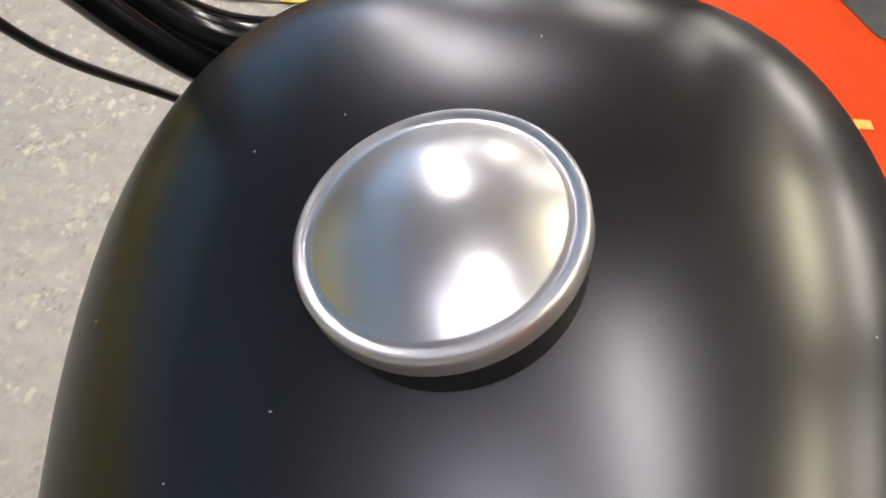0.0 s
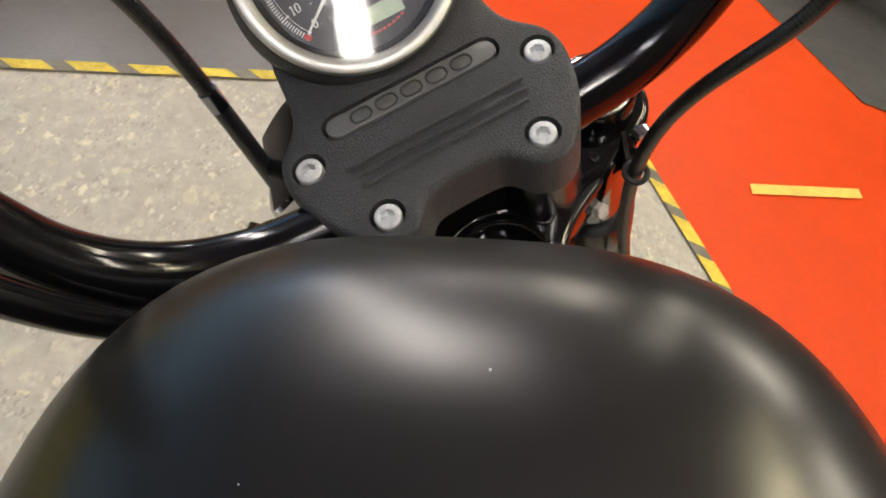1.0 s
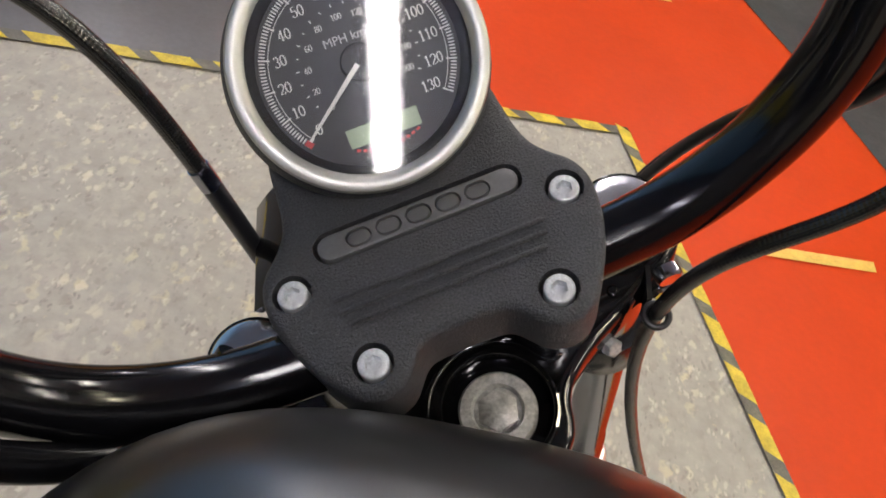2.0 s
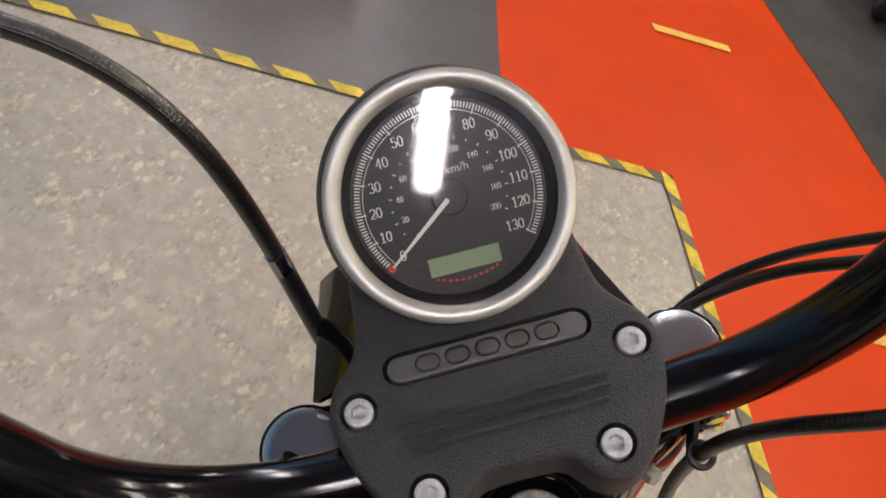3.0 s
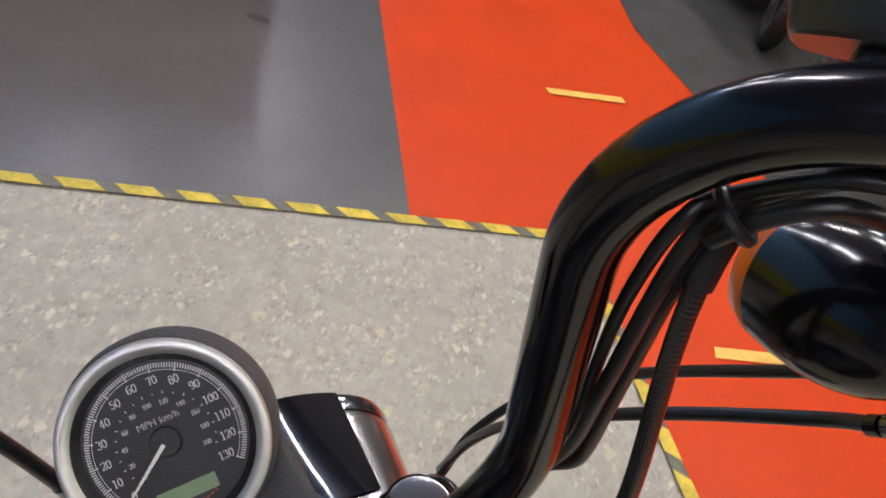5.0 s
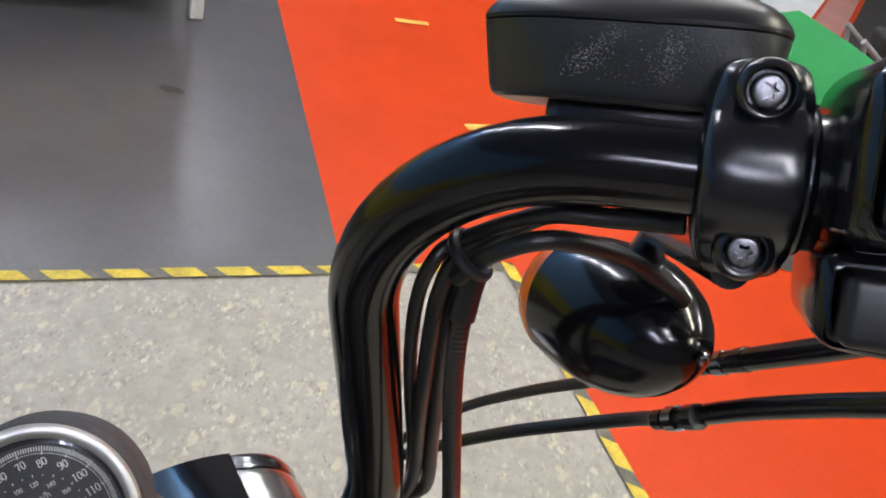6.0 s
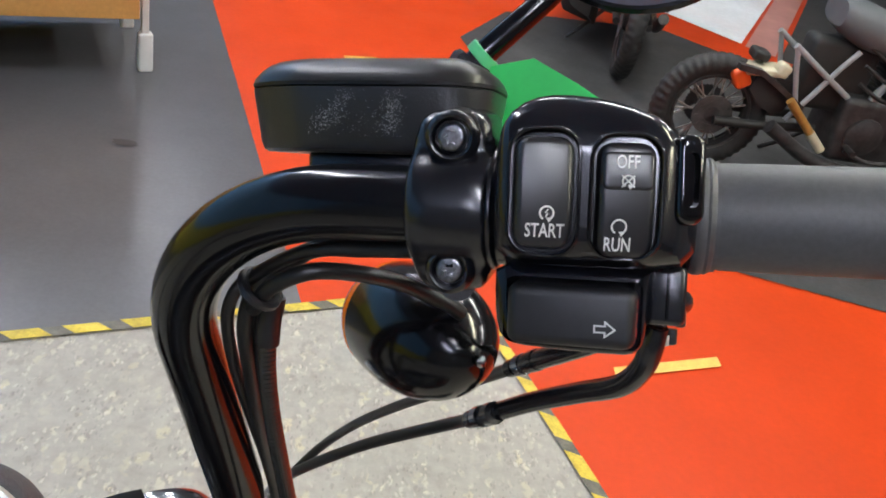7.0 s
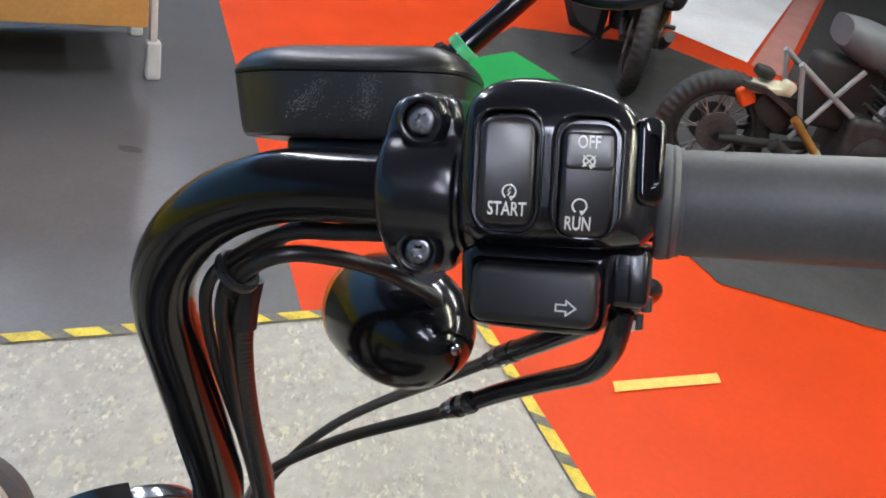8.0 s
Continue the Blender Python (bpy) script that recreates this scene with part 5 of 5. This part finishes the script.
def parked_bike(m, label, plastic, frame_mat, r=0.29, tail=False):
    root = thing("motorcycle", m, label, "motorcycle", "parked motorcycles")
    flat = pose(0, 0, 0, 90)
    spoke_mat = SPOKESTEEL if tail else MATBLACK
    bike_wheel(root, m @ pose(0, 0, r + 0.009) @ flat, r, spoke_mat)
    bike_wheel(root, m @ pose(1.38, 0, r + 0.009) @ flat, r, spoke_mat, "front_wheel")
    T = lambda nm, pts, rad, mat, lab="", per=6: part(nm, tube(smooth_path(pts, per), rad, 12), mat, root, lab, m=m)
    for y in (-0.085, 0.085):
        T("swing_arm", [(0, y, r), (0.2, y, r + 0.01), (0.44, y * 0.8, r + 0.03)], 0.019, MATBLACK, "dark swing arm")
        T("frame_tube", [(0.215, y * 1.1, 0.62), (0.40, y * 1.1, 0.51), (0.62, y * 1.2, 0.385)], 0.0125, frame_mat, "silver frame tube")
        T("frame_tube", [(0.29, y * 1.1, 0.31), (0.36, y * 1.1, 0.43), (0.43, y * 1.1, 0.56), (0.48, y * 1.1, 0.64)], 0.0115, frame_mat, "silver frame tube")
        T("frame_tube", [(0.225, y * 1.1, 0.61), (0.27, y * 1.1, 0.48), (0.325, y * 1.1, 0.34)], 0.0105, frame_mat, "silver frame tube")
        T("frame_tube", [(0.62, y * 1.2, 0.27), (0.60, y * 1.2, 0.40), (0.64, y * 1.2, 0.52), (0.80, y, 0.64), (1.02, y * 0.5, 0.80)], 0.018, frame_mat, "silver frame tube")
        T("frame_tube", [(0.52, y * 1.2, 0.30), (0.60, y * 1.2, 0.39), (0.70, y, 0.42), (0.84, y, 0.52)], 0.015, frame_mat, "silver frame tube")
        T("fork_leg", [(1.38, y * 1.1, r), (1.20, y * 1.1, 0.60), (1.04, y * 1.1, 0.93)], 0.024, ENGINE, "dark fork leg")
    T("shock", [(0.265, -0.125, 0.405), (0.36, -0.127, 0.32), (0.46, -0.13, 0.23)], 0.018, BRASS, "ochre shock absorber")
    part("shock_end", tube([(0.40, -0.128, 0.284), (0.475, -0.13, 0.217)], 0.020, 14), CREAM, root, m=m)
    seat = smooth_path([(0.36, 0, 0.765), (0.43, 0, 0.74), (0.52, 0, 0.72), (0.65, 0, 0.70), (0.82, 0, 0.71)], 5)
    rings = []
    for i, p in enumerate(seat):
        s_ = i / (len(seat) - 1)
        w, h = 0.095 + 0.05 * math.sin(math.pi * min(s_ * 1.1, 1)), 0.055 + 0.03 * math.sin(math.pi * s_)
        rings.append([(p.x, w * math.copysign(abs(math.cos(a)) ** 0.7, math.cos(a)), p.z + h * math.copysign(abs(math.sin(a)) ** 0.7, math.sin(a))) for a in (2 * math.pi * k / 20 for k in range(20))])
    part("seat", ring_loft(bmesh.new(), rings), SEATVINYL, root, "dark grey vinyl seat", m=m)
    rings = []
    for x, w, z, h in ((0.68, 0.06, 0.80, 0.05), (0.74, 0.13, 0.84, 0.09), (0.86, 0.16, 0.87, 0.12), (0.98, 0.13, 0.88, 0.10), (1.06, 0.07, 0.87, 0.06)):
        rings.append([(x, w * math.cos(a), z + h * math.sin(a)) for a in (2 * math.pi * k / 20 for k in range(20))])
    part("fuel_tank", ring_loft(bmesh.new(), rings), plastic, root, "painted fuel tank", m=m)
    eng = part("engine", box(0.50, 0.98, -0.14, 0.14, 0.18, 0.46, 0.03), ENGINE, root, "dark finned engine", m=m)
    for k in range(7):
        part("fin", box(0.66, 0.90, -0.12, 0.12, 0.470 + 0.022 * k, 0.478 + 0.022 * k, 0.002), ENGINE, eng, m=m)
    part("cylinder", box(0.70, 0.86, -0.09, 0.09, 0.45, 0.63, 0.02), ENGINE, eng, m=m)
    part("clutch_cover", lathe(mm([(80, 0), (80, 14), (60, 24), (0.1, 26)]), 30), ENGINE, eng, "round engine cover", m=m @ pose(0.62, -0.138, 0.31, 90))
    T("exhaust", [(0.90, -0.14, 0.36), (0.78, -0.17, 0.16), (0.45, -0.17, 0.18), (0.20, -0.17, 0.30)], 0.03, ENGINE, "dark exhaust")
    part("battery_box", box(0.30, 0.60, -0.065, 0.065, 0.36, 0.66, 0.03), MATBLACK, root, "dark box inside the frame", m=m)
    if tail:
        guard = part("rear_mudguard", ring_loft(bmesh.new(), [[(x + 0.3 * (z - lo), q * w_, z) for q, z in ((-1, lo), (1, lo), (1, hi - 0.02), (0.7, hi), (-0.7, hi), (-1, hi - 0.02))] for x, w_, lo, hi in ((0.115, 0.05, 0.40, 0.47), (0.16, 0.065, 0.35, 0.49), (0.24, 0.07, 0.31, 0.49), (0.285, 0.06, 0.33, 0.47))]), MATBLACK, root, "dark rear mudguard", m=m)
        part("tail_piece", box(-0.035, 0.035, -0.05, 0.05, -0.045, 0.045, 0.018), plastic, guard, "red-orange tail plastic", m=m @ pose(0.065, -0.02, 0.44, 0, -35, 0))
        part("cream_panel", box(-0.08, 0.08, -0.065, 0.05, -0.016, 0.016, 0.01), CREAM, guard, "cream tail panel", m=m @ pose(0.145, -0.02, 0.485, 0, -4, 0))
        part("tail_knob", box(-0.028, 0.028, -0.03, 0.03, -0.028, 0.028, 0.014), CREAM, guard, "cream plastic cap", m=m @ pose(0.215, -0.06, 0.505, 0, 20, 0))
        part("tail_bag", box(-0.036, 0.036, -0.04, 0.04, -0.022, 0.022, 0.014), MATBLACK, guard, "dark soft pouch", m=m @ pose(0.125, 0.0, 0.535, 0, 8, 0))
    else:
        part("rear_inner_guard", ring_loft(bmesh.new(), [[((r + 0.02 + t_) * math.cos(a), w_, r + (r + 0.02 + t_) * math.sin(a)) for w_, t_ in ((-0.06, 0), (0.06, 0), (0.06, 0.012), (-0.06, 0.012))] for a in (radians(2 + 9 * k) for k in range(14))]), MATBLACK, root, "dark inner mudguard", m=m)
        part("exhaust_can", tube([(0.02, 0.15, 0.52), (0.08, 0.15, 0.50), (0.34, 0.14, 0.42), (0.40, 0.13, 0.40)], [0.03, 0.055, 0.055, 0.03], 18), MATBLACK, root, "dark silencer", m=m)
        part("rear_bodywork", box(0.10, 0.62, -0.19, 0.19, 0.44, 0.72, 0.06), MATBLACK, root, "dark rear bodywork", m=m)
        part("side_case", ring_loft(bmesh.new(), [inset3(x, g) for x, g in ((0.30, 0.05), (0.34, 0.01), (0.42, 0.0), (0.88, 0.0), (0.96, 0.01), (1.0, 0.05))]), MATBLACK, root, "dark case on the side", m=m)
    part("chain_guard", ring_loft(bmesh.new(), [[(x, -0.11, z - 0.012), (x, -0.075, z - 0.012), (x, -0.075, z + 0.012), (x, -0.11, z + 0.012)] for x, z in ((0.02, 0.50), (0.12, 0.49), (0.22, 0.44), (0.34, 0.37))]), ENGINE, root, "dark chain guard", m=m)
    for y, z in ((-0.135, 0.60), (-0.15, 0.53), (-0.12, 0.67)):
        T("cable", [(0.50, y, z), (0.62, y - 0.02, z - 0.05), (0.74, y, z - 0.02), (0.92, y * 0.6, z + 0.16)], 0.008, MATBLACK, "black cable")
    T("brake_pedal", [(0.56, -0.15, 0.24), (0.66, -0.19, 0.22), (0.80, -0.20, 0.24)], 0.009, ENGINE, "dark pedal")
    part("foot_peg", tube([(0.56, -0.14, 0.26), (0.56, -0.23, 0.26)], 0.013, 12), ENGINE, root, "dark foot peg", m=m)
    T("handlebar", [(0.98, -0.36, 1.02), (1.02, -0.2, 1.0), (1.03, 0, 0.97), (1.02, 0.2, 1.0), (0.98, 0.36, 1.02)], 0.012, ENGINE, "dark handlebar")
    T("side_stand", [(0.52, 0.12, 0.20), (0.47, 0.22, 0.09), (0.43, 0.30, 0.014)], 0.011, ENGINE, "dark side stand")
    return root


parked_bike(pose(1.48, 3.47, 0, 0, 0, 3), "dark enduro motorcycle with silver trellis frame", ORANGEPLASTIC, FRAMEGREY, 0.255, True)
parked_bike(pose(1.29, 4.40, 0, 0, 0, 82), "black motorcycle parked on the mat behind another", MATBLACK, MATBLACK)
